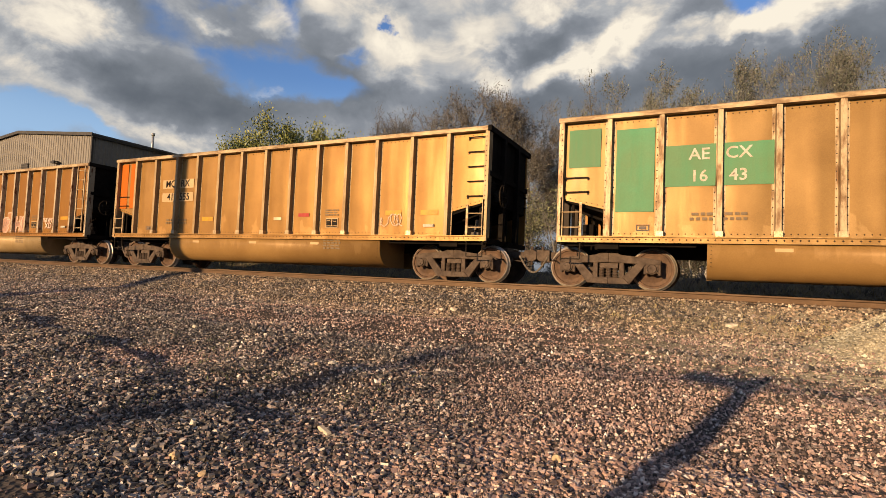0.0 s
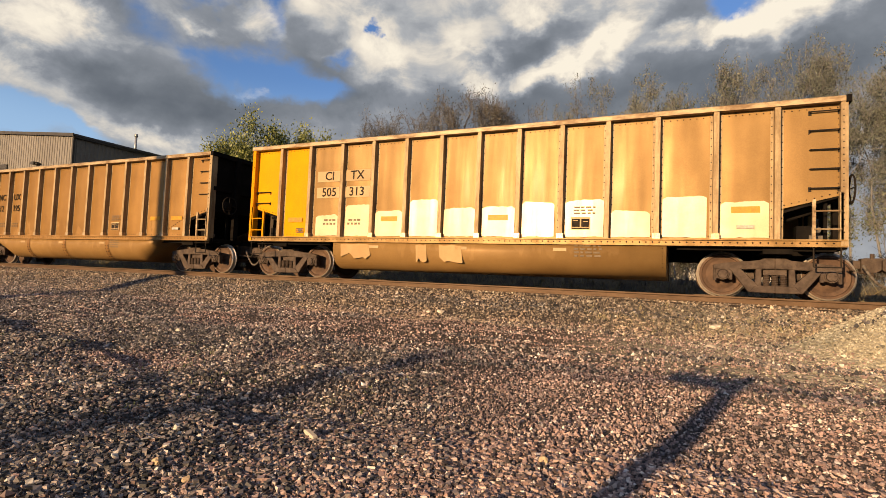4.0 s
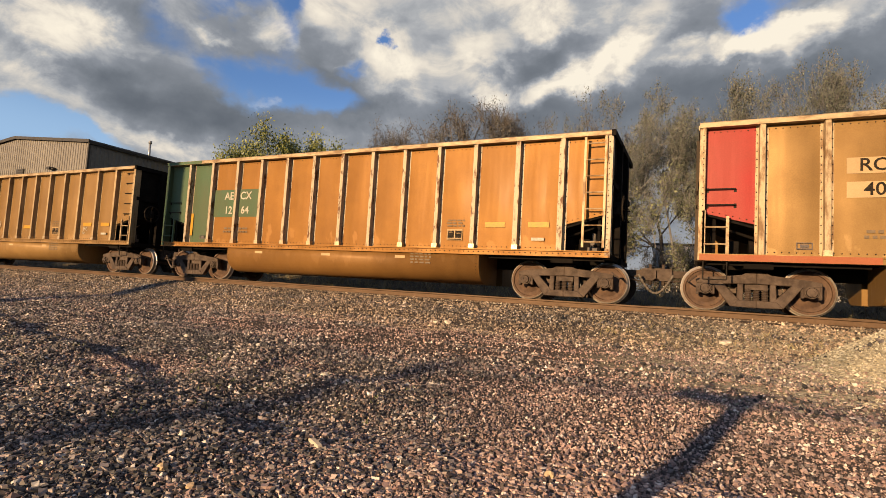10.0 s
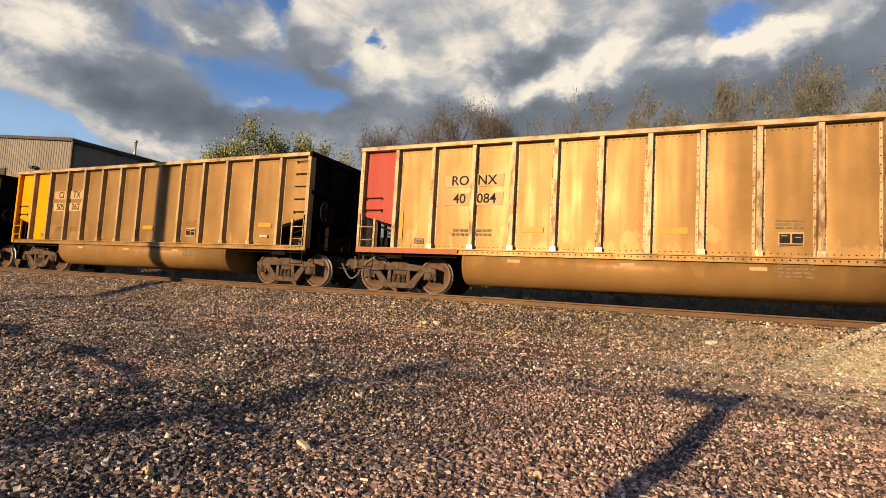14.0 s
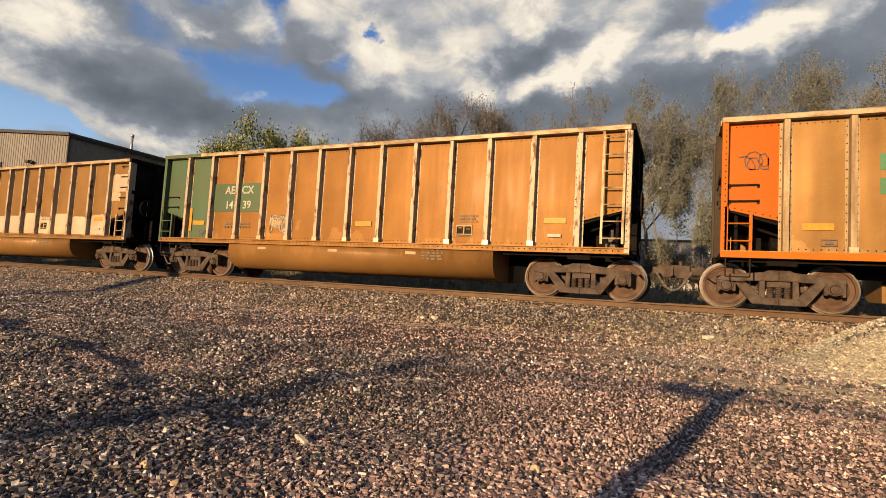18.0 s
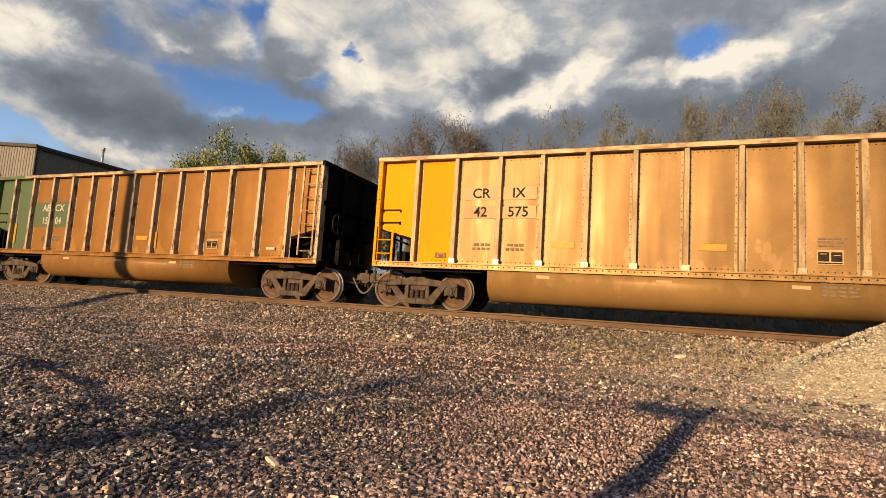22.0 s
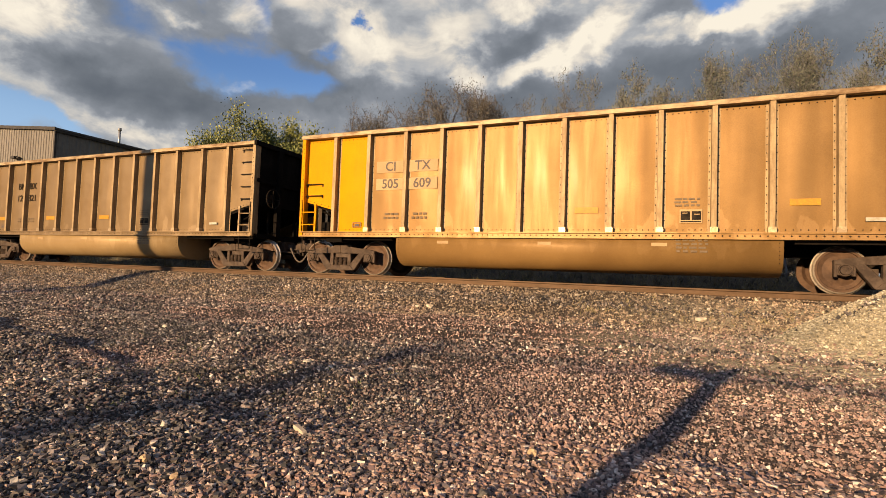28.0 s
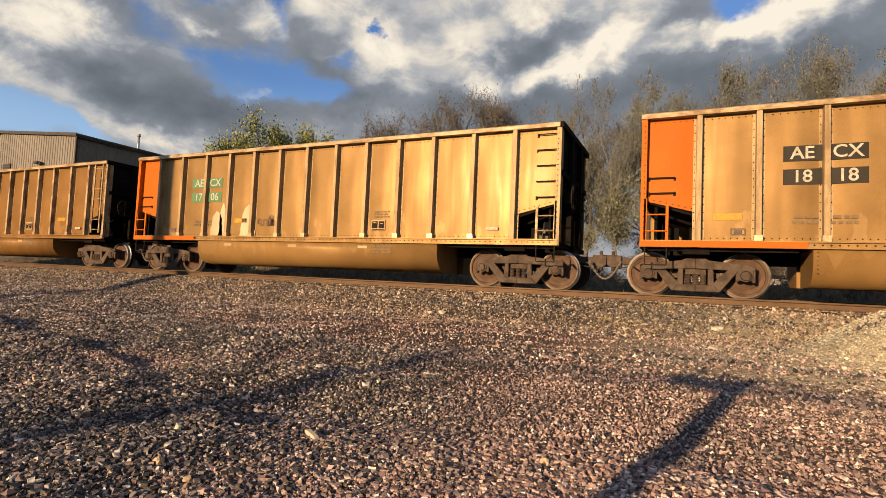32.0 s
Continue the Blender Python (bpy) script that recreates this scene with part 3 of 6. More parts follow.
def spread(lo, hi, step, far, grow=1.35):
    mid = list(np.arange(lo, hi + step / 2, step))
    left, s = [], step
    while (left[-1] if left else lo) > -far:
        s *= grow
        left.append((left[-1] if left else lo) - s)
    right, s = [], step
    while (right[-1] if right else hi) < far:
        s *= grow
        right.append((right[-1] if right else hi) + s)
    return np.array(left[::-1] + mid + right)


def ground_sheet():
    xs, ys = spread(-30, 8, 0.16, 2600), spread(0, 16.8, 0.14, 2600)
    gx, gy = np.meshgrid(xs, ys, indexing="ij")
    gz = land(gx, gy)
    v = np.stack([gx, gy, gz], -1).reshape(-1, 3)
    n = len(ys)
    i, j = np.meshgrid(np.arange(len(xs) - 1), np.arange(n - 1), indexing="ij")
    a = (i * n + j).ravel()
    f = np.stack([a, a + n, a + n + 1, a + 1], -1)
    ob = new("ground", lump("ground", v, f, [EARTH], smooth=True))
    return tagged(ob, "pinkish brown gravel yard with dusty grit", "ground", kind="structure")


ground_sheet()

ICO_V = np.array([(0, 0, 1), *[(0.894 * math.cos(a), 0.894 * math.sin(a), 0.447) for a in np.arange(5) * 2 * math.pi / 5],
                  *[(0.894 * math.cos(a), 0.894 * math.sin(a), -0.447) for a in np.arange(5) * 2 * math.pi / 5 + math.pi / 5], (0, 0, -1)])
ICO_F = np.array([(0, 1 + i, 1 + (i + 1) % 5) for i in range(5)] + [(1 + i, 6 + i, 1 + (i + 1) % 5) for i in range(5)]
                 + [(1 + (i + 1) % 5, 6 + i, 6 + (i + 1) % 5) for i in range(5)] + [(11, 6 + (i + 1) % 5, 6 + i) for i in range(5)])
CUBE_V = np.array([(x, y, z) for x in (-0.7, 0.7) for y in (-0.7, 0.7) for z in (-0.7, 0.7)])
CUBE_F = np.array([t for a, b, c, d in ((0, 1, 3, 2), (4, 6, 7, 5), (0, 4, 5, 1), (2, 3, 7, 6), (0, 2, 6, 4), (1, 5, 7, 3)) for t in ((a, b, c), (a, c, d))])
OCT_V = np.array([(1, 0, 0), (0, 1, 0), (-1, 0, 0), (0, -1, 0), (0, 0, 1), (0, 0, -1.0)])
OCT_F = np.array([(0, 1, 4), (1, 2, 4), (2, 3, 4), (3, 0, 4), (1, 0, 5), (2, 1, 5), (3, 2, 5), (0, 3, 5)])


def scatter(name, label, xy, size, coarse, mat, seed, sink=0.25, flat=0.7):
    """Many crushed stones in one mesh, half sunk in the ground."""
    rs = np.random.RandomState(seed)
    base_v, base_f = {0: (ICO_V, ICO_F), 1: (OCT_V, OCT_F), 2: (CUBE_V, CUBE_F)}[int(coarse)]
    n, k = len(xy), len(base_v)
    v = base_v[None] * (0.5 + 0.95 * rs.rand(n, k, 1) if k == 12 else 0.5 + 1.0 * rs.rand(n, k, 1))
    v = v * (0.7 + 0.6 * rs.rand(n, 1, 3)) * np.array((1, 1, flat))
    a, b = rs.rand(n) * 6.283, (rs.rand(n) - 0.5) * 1.2
    ca, sa, cb, sb = np.cos(a)[:, None], np.sin(a)[:, None], np.cos(b)[:, None], np.sin(b)[:, None]
    y, z = v[..., 1] * cb - v[..., 2] * sb, v[..., 1] * sb + v[..., 2] * cb
    x = v[..., 0]
    x, y = x * ca - y * sa, x * sa + y * ca
    v = np.stack([x, y, z], -1) * size[:, None, None]
    v[..., 0] += xy[:, :1]
    v[..., 1] += xy[:, 1:]
    v[..., 2] += (land(xy[:, 0], xy[:, 1]) + size * sink)[:, None]
    f = base_f[None] + (np.arange(n) * k)[:, None, None]
    ob = new(name, lump(name, v.reshape(-1, 3), f.reshape(-1, 3), [mat]))
    return tagged(ob, label, "gravel", kind="stuff")


def strewn(seed, n, y0, y1, x_of, keep=None):
    rs = np.random.RandomState(seed)
    y = y0 + (y1 - y0) * rs.rand(n)
    lo, hi = x_of(y)
    x = lo + (hi - lo) * rs.rand(n)
    xy = np.stack([x, y], -1)
    return xy if keep is None else xy[keep(x, y, rs)]


def grades(seed, n, small, large):
    rs = np.random.RandomState(seed)
    return small + (large - small) * rs.rand(n) ** 2.6


fan = lambda y: (-2.45 * y - 1.2, 0.42 * y + 1.0)
# fewer pink stones in the west, where dark ones paint the dappled shade
thin = lambda x, y, rs: rs.rand(len(x)) > 0.85 * np.clip((-1.2 - x) / 2.5, 0, 1) * np.clip((patchy(x + 3.7, y, 1.6) - 0.2) * 5, 0, 1)
near_xy = strewn(1, 120000, 1.9, 4.3, fan, thin)
scatter("gravel", "loose pink, grey and buff crushed gravel", near_xy, grades(2, len(near_xy), 0.0060, 0.021), 2, GRAVEL, 3, 0.5, 0.8)
next_xy = strewn(41, 100000, 4.3, 7.0, fan, thin)
scatter("gravel", "loose pinkish crushed gravel of the yard", next_xy, grades(42, len(next_xy), 0.0066, 0.021), 1, GRAVEL, 43, 0.45, 0.9)
off_heap = lambda x, y, rs: np.hypot((x - 3.9) / 2.5, (y - 9.9) / 1.35) > 0.93
mid_xy = strewn(4, 60000, 7.0, 10.6, lambda y: (np.full_like(y, -27.0), 0.42 * y + 1.2), off_heap)
scatter("gravel", "trodden pinkish gravel farther off", mid_xy, grades(5, len(mid_xy), 0.010, 0.026), True, GRAVEL, 6, 0.45, 0.9)
dark_xy = strewn(51, 70000, 1.9, 7.4, lambda y: (-2.45 * y - 1.2, -0.55 * y + 0.6), lambda x, y, rs: rs.rand(len(x)) < 0.85 * np.clip((-1.2 - x) / 2.5, 0, 1) * np.clip((patchy(x + 3.7, y, 1.6) - 0.2) * 5, 0, 1))
scatter("gravel", "coarser dark grey gravel with pale chips, darkened for dappled shade", dark_xy, grades(52, len(dark_xy), 0.0075, 0.025), 2, DARKSHADEGRAVEL, 53, 0.5, 0.8)
# streaks along the ruts: coal dust, and the ruts' shade as stone colour
streak_xy = strewn(54, 64000, 6.6, 11.6, lambda y: (np.full_like(y, -27.0), 0.3 * y), lambda x, y, rs: patchy(x * 0.10 + 0.03 * y, y, 0.33) + 0.3 * patchy(x, y + 3, 1.3) + 0.15 * rs.rand(len(x)) > 0.76 - 0.26 * np.clip((-6 - x) / 6, 0, 1))
scatter("gravel", "gravel in the wheel ruts, dark with coal dust and painted shade", streak_xy, grades(55, len(streak_xy), 0.014, 0.034), True, DARKSHADEGRAVEL, 56, 0.75, 0.9)
bal_xy = strewn(8, 62000, 10.1, 12.42, lambda y: (np.full_like(y, -34.0), np.full_like(y, 6.5)), off_heap)
scatter("ballast", "grey buff crushed ballast beside the rail", bal_xy, grades(9, len(bal_xy), 0.014, 0.036), True, BALLAST, 10, 0.4, 0.9)
in_xy = strewn(11, 6000, 12.65, 14.4, lambda y: (np.full_like(y, -26.0), np.full_like(y, 8.0)))
scatter("ballast", "dark oily ballast between the rails", in_xy, grades(12, len(in_xy), 0.026, 0.05), True, BALLAST, 13)
heap_xy = strewn(14, 18000, 8.5, 11.3, lambda y: (np.full_like(y, 1.3), np.full_like(y, 6.5)), lambda x, y, rs: np.hypot((x - 3.9) / 2.5, (y - 9.9) / 1.35) < 1.05)
scatter("grit_heap", "heap of pale fine grit beside the track", heap_xy, grades(15, len(heap_xy), 0.012, 0.03), True, PALEGRIT, 16)
spill_xy = strewn(57, 30000, 4.0, 11.2, lambda y: (np.full_like(y, -2.5), 0.42 * y + 1.2), lambda x, y, rs: rs.rand(len(x)) < 0.8 * np.clip(1.15 - np.hypot((x - 3.6) / 4.6, (y - 9.6) / 4.2), 0, 1))
scatter("gravel", "pale grit strewn from the heap over the gravel", spill_xy, grades(58, len(spill_xy), 0.008, 0.022), True, PALEGRIT, 59, 0.75, 0.9)
round_xy = strewn(60, 20000, -7.0, 1.9, lambda y: (np.full_like(y, -14.0), np.full_like(y, 9.0)))
scatter("gravel", "loose pinkish gravel behind the viewpoint", round_xy, grades(61, len(round_xy), 0.012, 0.034), True, GRAVEL, 62, 0.4, 0.85)
side_xy = strewn(63, 26000, 1.9, 10.5, lambda y: (0.42 * y + 1.0, np.full_like(y, 14.0)))
scatter("gravel", "loose pinkish gravel beside the heap", side_xy, grades(64, len(side_xy), 0.012, 0.036), True, GRAVEL, 65, 0.4, 0.85)


def rock(x, y, size, mat, label, seed, squash=0.7):
    """A single larger stone."""
    rs = random.Random(seed)
    bm = bmesh.new()
    bmesh.ops.create_icosphere(bm, subdivisions=2, radius=1)
    for v in bm.verts:
        d = 0.8 + 0.45 * noise.noise(v.co * 1.1 + Vector((seed * 3.1, 0, 0))) + 0.1 * rs.random()
        v.co = Vector((v.co.x * d * size, v.co.y * d * size * 0.8, v.co.z * d * size * squash))
    ob = new("stone", mesh_of("stone", bm, mat))
    ob.matrix_basis = pose(x, y, float(land(x, y)) + size * squash * 0.4, 0, 0, rs.random() * 360)
    return tagged(ob, label, "stone", "larger stones on the gravel")


WHITESTONE = worn("pale_limestone", (0.62, 0.56, 0.46), (0.44, 0.38, 0.30), 14, 0.8, k=1.0)
DARKSTONE = worn("dark_slate_stone", (0.10, 0.095, 0.09), (0.16, 0.145, 0.13), 12, 0.8, k=1.0)
BUFFSTONE = worn("buff_stone", (0.46, 0.34, 0.21), (0.36, 0.26, 0.17), 12, 0.8, k=1.0)
for i, (x, y, s, m, label) in enumerate((
        (-4.31, 5.58, 0.060, WHITESTONE, "pale cream stone standing proud of the gravel"), (-4.45, 5.45, 0.05, BUFFSTONE, "buff stone among the gravel"),
        (0.44, 10.85, 0.13, WHITESTONE, "flat pale stone at the foot of the ballast"), (0.32, 9.6, 0.10, WHITESTONE, "flat pale stone on the gravel"),
        (-5.0, 10.7, 0.12, WHITESTONE, "pale broken stone on the ballast slope"), (-5.25, 10.62, 0.10, WHITESTONE, "pale broken stone on the ballast slope"),
        (-1.06, 3.15, 0.055, DARKSTONE, "dark grey stone in the gravel"), (-3.0, 2.55, 0.045, BUFFSTONE, "buff stone among the gravel"),
        (-3.35, 2.6, 0.05, BUFFSTONE, "yellow buff stone among the gravel"), (-3.8, 3.1, 0.04, WHITESTONE, "small pale stone in the gravel"),
        (-0.95, 3.9, 0.05, BUFFSTONE, "reddish flat stone in the gravel"), (-8.2, 6.6, 0.06, WHITESTONE, "pale stone on the gravel"))):
    rock(x, y, s, m, label, i + 1, 0.45 if s > 0.09 else 0.75)


def wood_scrap():
    """A short bleached offcut lying on the gravel."""
    bm = bmesh.new()
    prism(bm, [(-0.10, 0), (-0.06, -0.004), (0.09, 0.0), (0.105, 0.02), (0.08, 0.035), (-0.08, 0.03), (-0.105, 0.018)], -0.022, 0.022)
    bmesh.ops.bevel(bm, geom=list(bm.edges), offset=0.004, segments=1, affect="EDGES")
    ob = new("wood_scrap", mesh_of("wood_scrap", bm, worn("bleached_wood", (0.50, 0.44, 0.35), (0.38, 0.31, 0.24), 12, 0.8, 0, 0.5, (0.3, 3, 3), k=1.0)))
    ob.matrix_basis = pose(-2.84, 3.62, float(land(-2.84, 3.62)) + 0.022, 4, 6, -28)
    tagged(ob, "short bleached wooden offcut on the gravel", "wood scrap")


wood_scrap()


def tufts(name, label, xy, height, mat, seed, blades=7):
    rs = np.random.RandomState(seed)
    n = len(xy) * blades
    root = np.repeat(xy, blades, 0) + rs.randn(n, 2) * 0.05
    z = land(root[:, 0], root[:, 1])
    lean = rs.randn(n, 2) * height * 0.55
    h = height * (0.4 + 0.8 * rs.rand(n))
    side = rs.randn(n, 2)
    side /= np.linalg.norm(side, axis=1)[:, None]
    w = 0.006 + 0.004 * rs.rand(n)[:, None]
    a = np.c_[root - side * w, z - 0.01]
    b = np.c_[root + side * w, z - 0.01]
    c = np.c_[root + lean, z + h]
    v = np.stack([a, b, c], 1).reshape(-1, 3)
    f = np.arange(n * 3).reshape(-1, 3)
    return tagged(new(name, lump(name, v, f, [mat])), label, "weeds", kind="stuff")


rs = np.random.RandomState(21)
weeds = np.r_[np.c_[-4.6 + rs.randn(26) * 1.0, 4.4 + rs.randn(26) * 0.7], np.c_[-7.5 + rs.randn(36) * 1.6, 5.4 + rs.randn(36) * 0.7]]
tufts("weeds", "small green weeds sprouting in the gravel", weeds, 0.05, LEAF["weed"], 22)
straw = np.r_[np.c_[-2.0 + rs.rand(60) * 4, 11.0 + rs.randn(60) * 0.35], np.c_[-4 + rs.rand(90) * 9, 15.2 + rs.randn(90) * 0.3]]
tufts("dry_grass", "dry straw grass on the ballast slope", straw, 0.10, LEAF["straw"], 23)


berm = np.c_[-36 + rs.rand(2600) * 48, 15.5 + rs.rand(2600) * 3.4]
tufts("dry_grass", "rough dark grass on the bank behind the track", berm, 0.22, LEAF["bud"], 24, 8)


stalks = np.c_[-30 + rs.rand(1500) * 40, 15.3 + rs.rand(1500) * 2.6]
tufts("dry_grass", "pale dry stalks along the foot of the bank", stalks, 0.38, LEAF["straw"], 25, 4)


# ---- track ----
def rail(name, y, x0=-420, x1=160):
    w = [(-0.036, 0), (0.036, 0), (0.037, -0.03), (0.012, -0.045), (0.009, -0.135), (0.07, -0.158), (0.07, -0.17),
         (-0.07, -0.17), (-0.07, -0.158), (-0.009, -0.135), (-0.012, -0.045), (-0.037, -0.03)]
    bm = bmesh.new()
    sweep(bm, [(y + a, RAIL + b) for a, b in w], x0, x1)
    return tagged(new(name, mesh_of(name, bm, RAILHEAD)), "rust-brown steel rail spiked to wooden sleepers", "rail", "rails of the track", "structure")


rail("rail", TRACK - 0.7535)
rail("rail", TRACK + 0.7535)
bm = bmesh.new()
box(bm, -0.115, 0.115, -1.3, 1.3, -0.18, 0)
bmesh.ops.bevel(bm, geom=list(bm.edges), offset=0.012, segments=1, affect="EDGES")
tie_mesh = mesh_of("sleeper", bm, TIE)
track_bed = tagged(new("track_bed"), "row of weathered wooden railway sleepers", "sleepers", kind="structure")
track_bed.matrix_basis = pose(0, TRACK, RAIL - 0.17)
for i in range(120):
    part("sleeper", tie_mesh, track_bed, (-46 + 0.52 * i, 0.02 * random.uniform(-1, 1), 0.0), turn=pose(0, 0, 0, 0, 0, random.uniform(-1.2, 1.2)))


# ---- the metal hall ----
def hall():
    root = tagged(new("metal_hall"), "large grey-brown corrugated steel hall with a low gable roof", "building")
    z0 = 0.8
    x_r, x_l, y0, y1, eave, peak = -39.1, -58.3, 22.0, 62.0, 10.34, 11.24
    xm = (x_r + x_l) / 2
    root.matrix_basis = pose(xm, y0, z0)
    half, e, p = (x_r - x_l) / 2, eave - z0, peak - z0
    # corrugated gable: trapezoid ribs every 0.3 m
    pts, x = [], -half
    while x < half - 0.01:
        pts += [(x, 0.0), (x + 0.19, 0.0), (x + 0.215, 0.035), (x + 0.275, 0.035)]
        x += 0.30
    pts.append((half, 0.0))

    def sheet(name, pts, top_of, along_y, mat, at):
        v, f = [], []
        for u, d in pts:
            a = (u, -d) if not along_y else (d, u)
            v += [(*a, 0.0), (*a, top_of(u))]
        n = len(pts)
        f = [(2 * i, 2 * i + 2, 2 * i + 3, 2 * i + 1) for i in range(n - 1)]
        return part(name, lump(name, v, f, [mat]), root, at)

    sheet("gable_wall", pts, lambda u: p - (p - e) * abs(u) / half, False, SIDING, (0, 0, 0))
    q, y = [], 0.0
    while y < y1 - y0 - 0.2:
        q += [(y, 0.0), (y + 0.19, 0.0), (y + 0.215, 0.035), (y + 0.275, 0.035)]
        y += 0.30
    sheet("side_wall", q, lambda u: e, True, SIDING, (half, 0, 0))
    bm = bmesh.new()
    box(bm, -half, half - 0.05, 0.12, y1 - y0, 0, e - 0.15)
    part("inner_wall", mesh_of("inner_wall", bm, SIDING), root)
    for s in (-1, 1):
        bm = bmesh.new()
        prism(bm, [(0, p + 0.02), (s * (half + 0.25), e - 0.02), (s * (half + 0.25), e + 0.10), (0, p + 0.14)][::s], -0.15, y1 - y0)
        part("roof", mesh_of("roof", bm, ROOFING), root)
        bm = bmesh.new()
        prism(bm, [(0, p - 0.06), (s * (half + 0.27), e - 0.10), (s * (half + 0.27), e + 0.12), (0, p + 0.16)][::s], -0.22, -0.155)
        part("gable_trim", mesh_of("gable_trim", bm, TRIM), root, label="thin dark gable trim")
        bm = bmesh.new()
        box(bm, s * half - 0.07, s * half + 0.07, -0.06, 0.08, 0, e - 0.03)
        part("corner_trim", mesh_of("corner_trim", bm, TRIM), root)
    bm = bmesh.new()
    box(bm, half + 0.02, half + 0.2, -0.1, y1 - y0, e - 0.16, e + 0.0)
    part("gutter", mesh_of("gutter", bm, TRIM), root)
    # wall lamp, louvre and a dark hatch on the gable
    bm = bmesh.new()
    box(bm, -0.32, 0.1, -0.42, -0.05, -0.08, 0.10)
    box(bm, 0.1, 0.32, -0.30, -0.05, -0.06, 0.02)
    part("wall_lamp", mesh_of("wall_lamp", bm, TRIM), root, (half - 3.95, 0, 8.55 - z0), "dark wall-mounted lamp")
    for dx, dz, w, h in ((half - 8.5, 8.25, 0.5, 1.0), (half - 7.0, 7.4, 0.42, 0.85)):
        bm = bmesh.new()
        box(bm, -w, w, -0.09, -0.03, -h / 2, h / 2)
        for k in range(6):
            box(bm, -w + 0.04, w - 0.04, -0.12, -0.09, -h / 2 + h * (k + 0.2) / 6, -h / 2 + h * (k + 0.55) / 6)
        part("louvre", mesh_of("louvre", bm, TRIM), root, (dx, 0, dz - z0), "dark louvred vent")
    bm = bmesh.new()
    tube(bm, (0, 0, -0.4), (0, 0, 1.25), 0.095, 0.095, 12)
    tube(bm, (0, 0, 1.25), (0, 0, 1.45), 0.135, 0.135, 12)
    part("vent_stack", mesh_of("vent_stack", bm, STACKSTEEL), root, (-41.3 - xm, 6.0, 10.75 - z0), "pale galvanised vent stack")


hall()


# ---- trees ----
def grow(seed, height, spread_deg, levels, twig, up=0.35, fork=3, trunk=0.30, first=0.25):
    """Branch segments (start, end, radius at both) and the places of the finest twigs."""
    rs = random.Random(seed)
    segs, tips = [], []

    def limb(p, d, length, r, level):
        steps = 3 if level < 2 else 2
        for s in range(steps):
            d = (d + Vector((rs.gauss(0, 0.16), rs.gauss(0, 0.16), up * 0.22 + rs.gauss(0, 0.08)))).normalized()
            q = p + d * (length / steps)
            r2 = r * (0.86 if level < levels else 0.6)
            segs.append((p, q, r, r2, level))
            if level >= 1 or s > 0:
                for _ in range(fork if level < levels else 0):
                    if rs.random() < (0.55 if level == 0 else 0.62):
                        side = Vector((rs.gauss(0, 1), rs.gauss(0, 1), rs.gauss(0, 0.5))).cross(d).normalized()
                        tilt = radians(spread_deg * rs.uniform(0.6, 1.3))
                        limb(q.copy(), (d * math.cos(tilt) + side * math.sin(tilt)).normalized(), length * rs.uniform(0.45, 0.72), r2 * rs.uniform(0.45, 0.65), level + 1)
            p, r = q, r2
            if level >= levels - 1:
                tips.append((q.copy(), d.copy()))
        if level < levels:
            limb(p, d, length * 0.7, r * 0.8, level + 1)

    base = Vector((0, 0, 0))
    stem = Vector((rs.gauss(0, 0.2), rs.gauss(0, 0.2), height * first))
    segs.append((base, stem, trunk, trunk * 0.8, 0))
    limb(stem, Vector((rs.gauss(0, 0.08), rs.gauss(0, 0.08), 1)).normalized(), height * 0.42, trunk * 0.75, 0)
    top = max(q.z for _, q, *_ in segs)
    k = height / top
    # stand the crown over the foot of the stem
    mid = sum((p for p, _ in tips), Vector()) / len(tips)
    upright = lambda p: Vector((p.x - mid.x * p.z / mid.z, p.y - mid.y * p.z / mid.z, p.z)) * k
    return [(upright(p), upright(q), a, b, l) for p, q, a, b, l in segs], [(upright(p), d) for p, d in tips]


def wood_mesh(name, segs, mat):
    v, f = [], []
    for p, q, r0, r1, level in segs:
        sides = 7 if level == 0 else 4 if level < 2 else 3
        turn = (q - p).to_track_quat("Z", "Y").to_matrix()
        r0, r1 = max(r0, 0.009), max(r1, 0.007)
        o = len(v)
        for c, r in ((p, r0), (q, r1)):
            for i in range(sides):
                a = 6.2832 * i / sides
                v.append(c + turn @ Vector((r * math.cos(a), r * math.sin(a), 0)))
        f += [(o + i, o + (i + 1) % sides, o + sides + (i + 1) % sides, o + sides + i) for i in range(sides)]
    return lump(name, v, f, [mat])


def leaf_mesh(name, tips, mat, each, size, reach, seed, limit=16000):
    rs = np.random.RandomState(seed)
    if len(tips) * each > limit:
        tips = [tips[i] for i in rs.permutation(len(tips))[:limit // each]]
    p = np.array([tuple(t[0]) for t in tips]).repeat(each, 0)
    n = len(p)
    p = p + rs.randn(n, 3) * reach
    a = rs.randn(n, 3)
    a /= np.linalg.norm(a, axis=1)[:, None]
    b = np.cross(a, rs.randn(n, 3))
    b /= np.linalg.norm(b, axis=1)[:, None]
    s = size * (0.5 + rs.rand(n, 1))
    v = np.stack([p - a * s, p + b * s * 0.5, p + a * s, p - b * s * 0.5], 1).reshape(-1, 3)
    return lump(name, v, np.arange(n * 4).reshape(-1, 4), [mat])


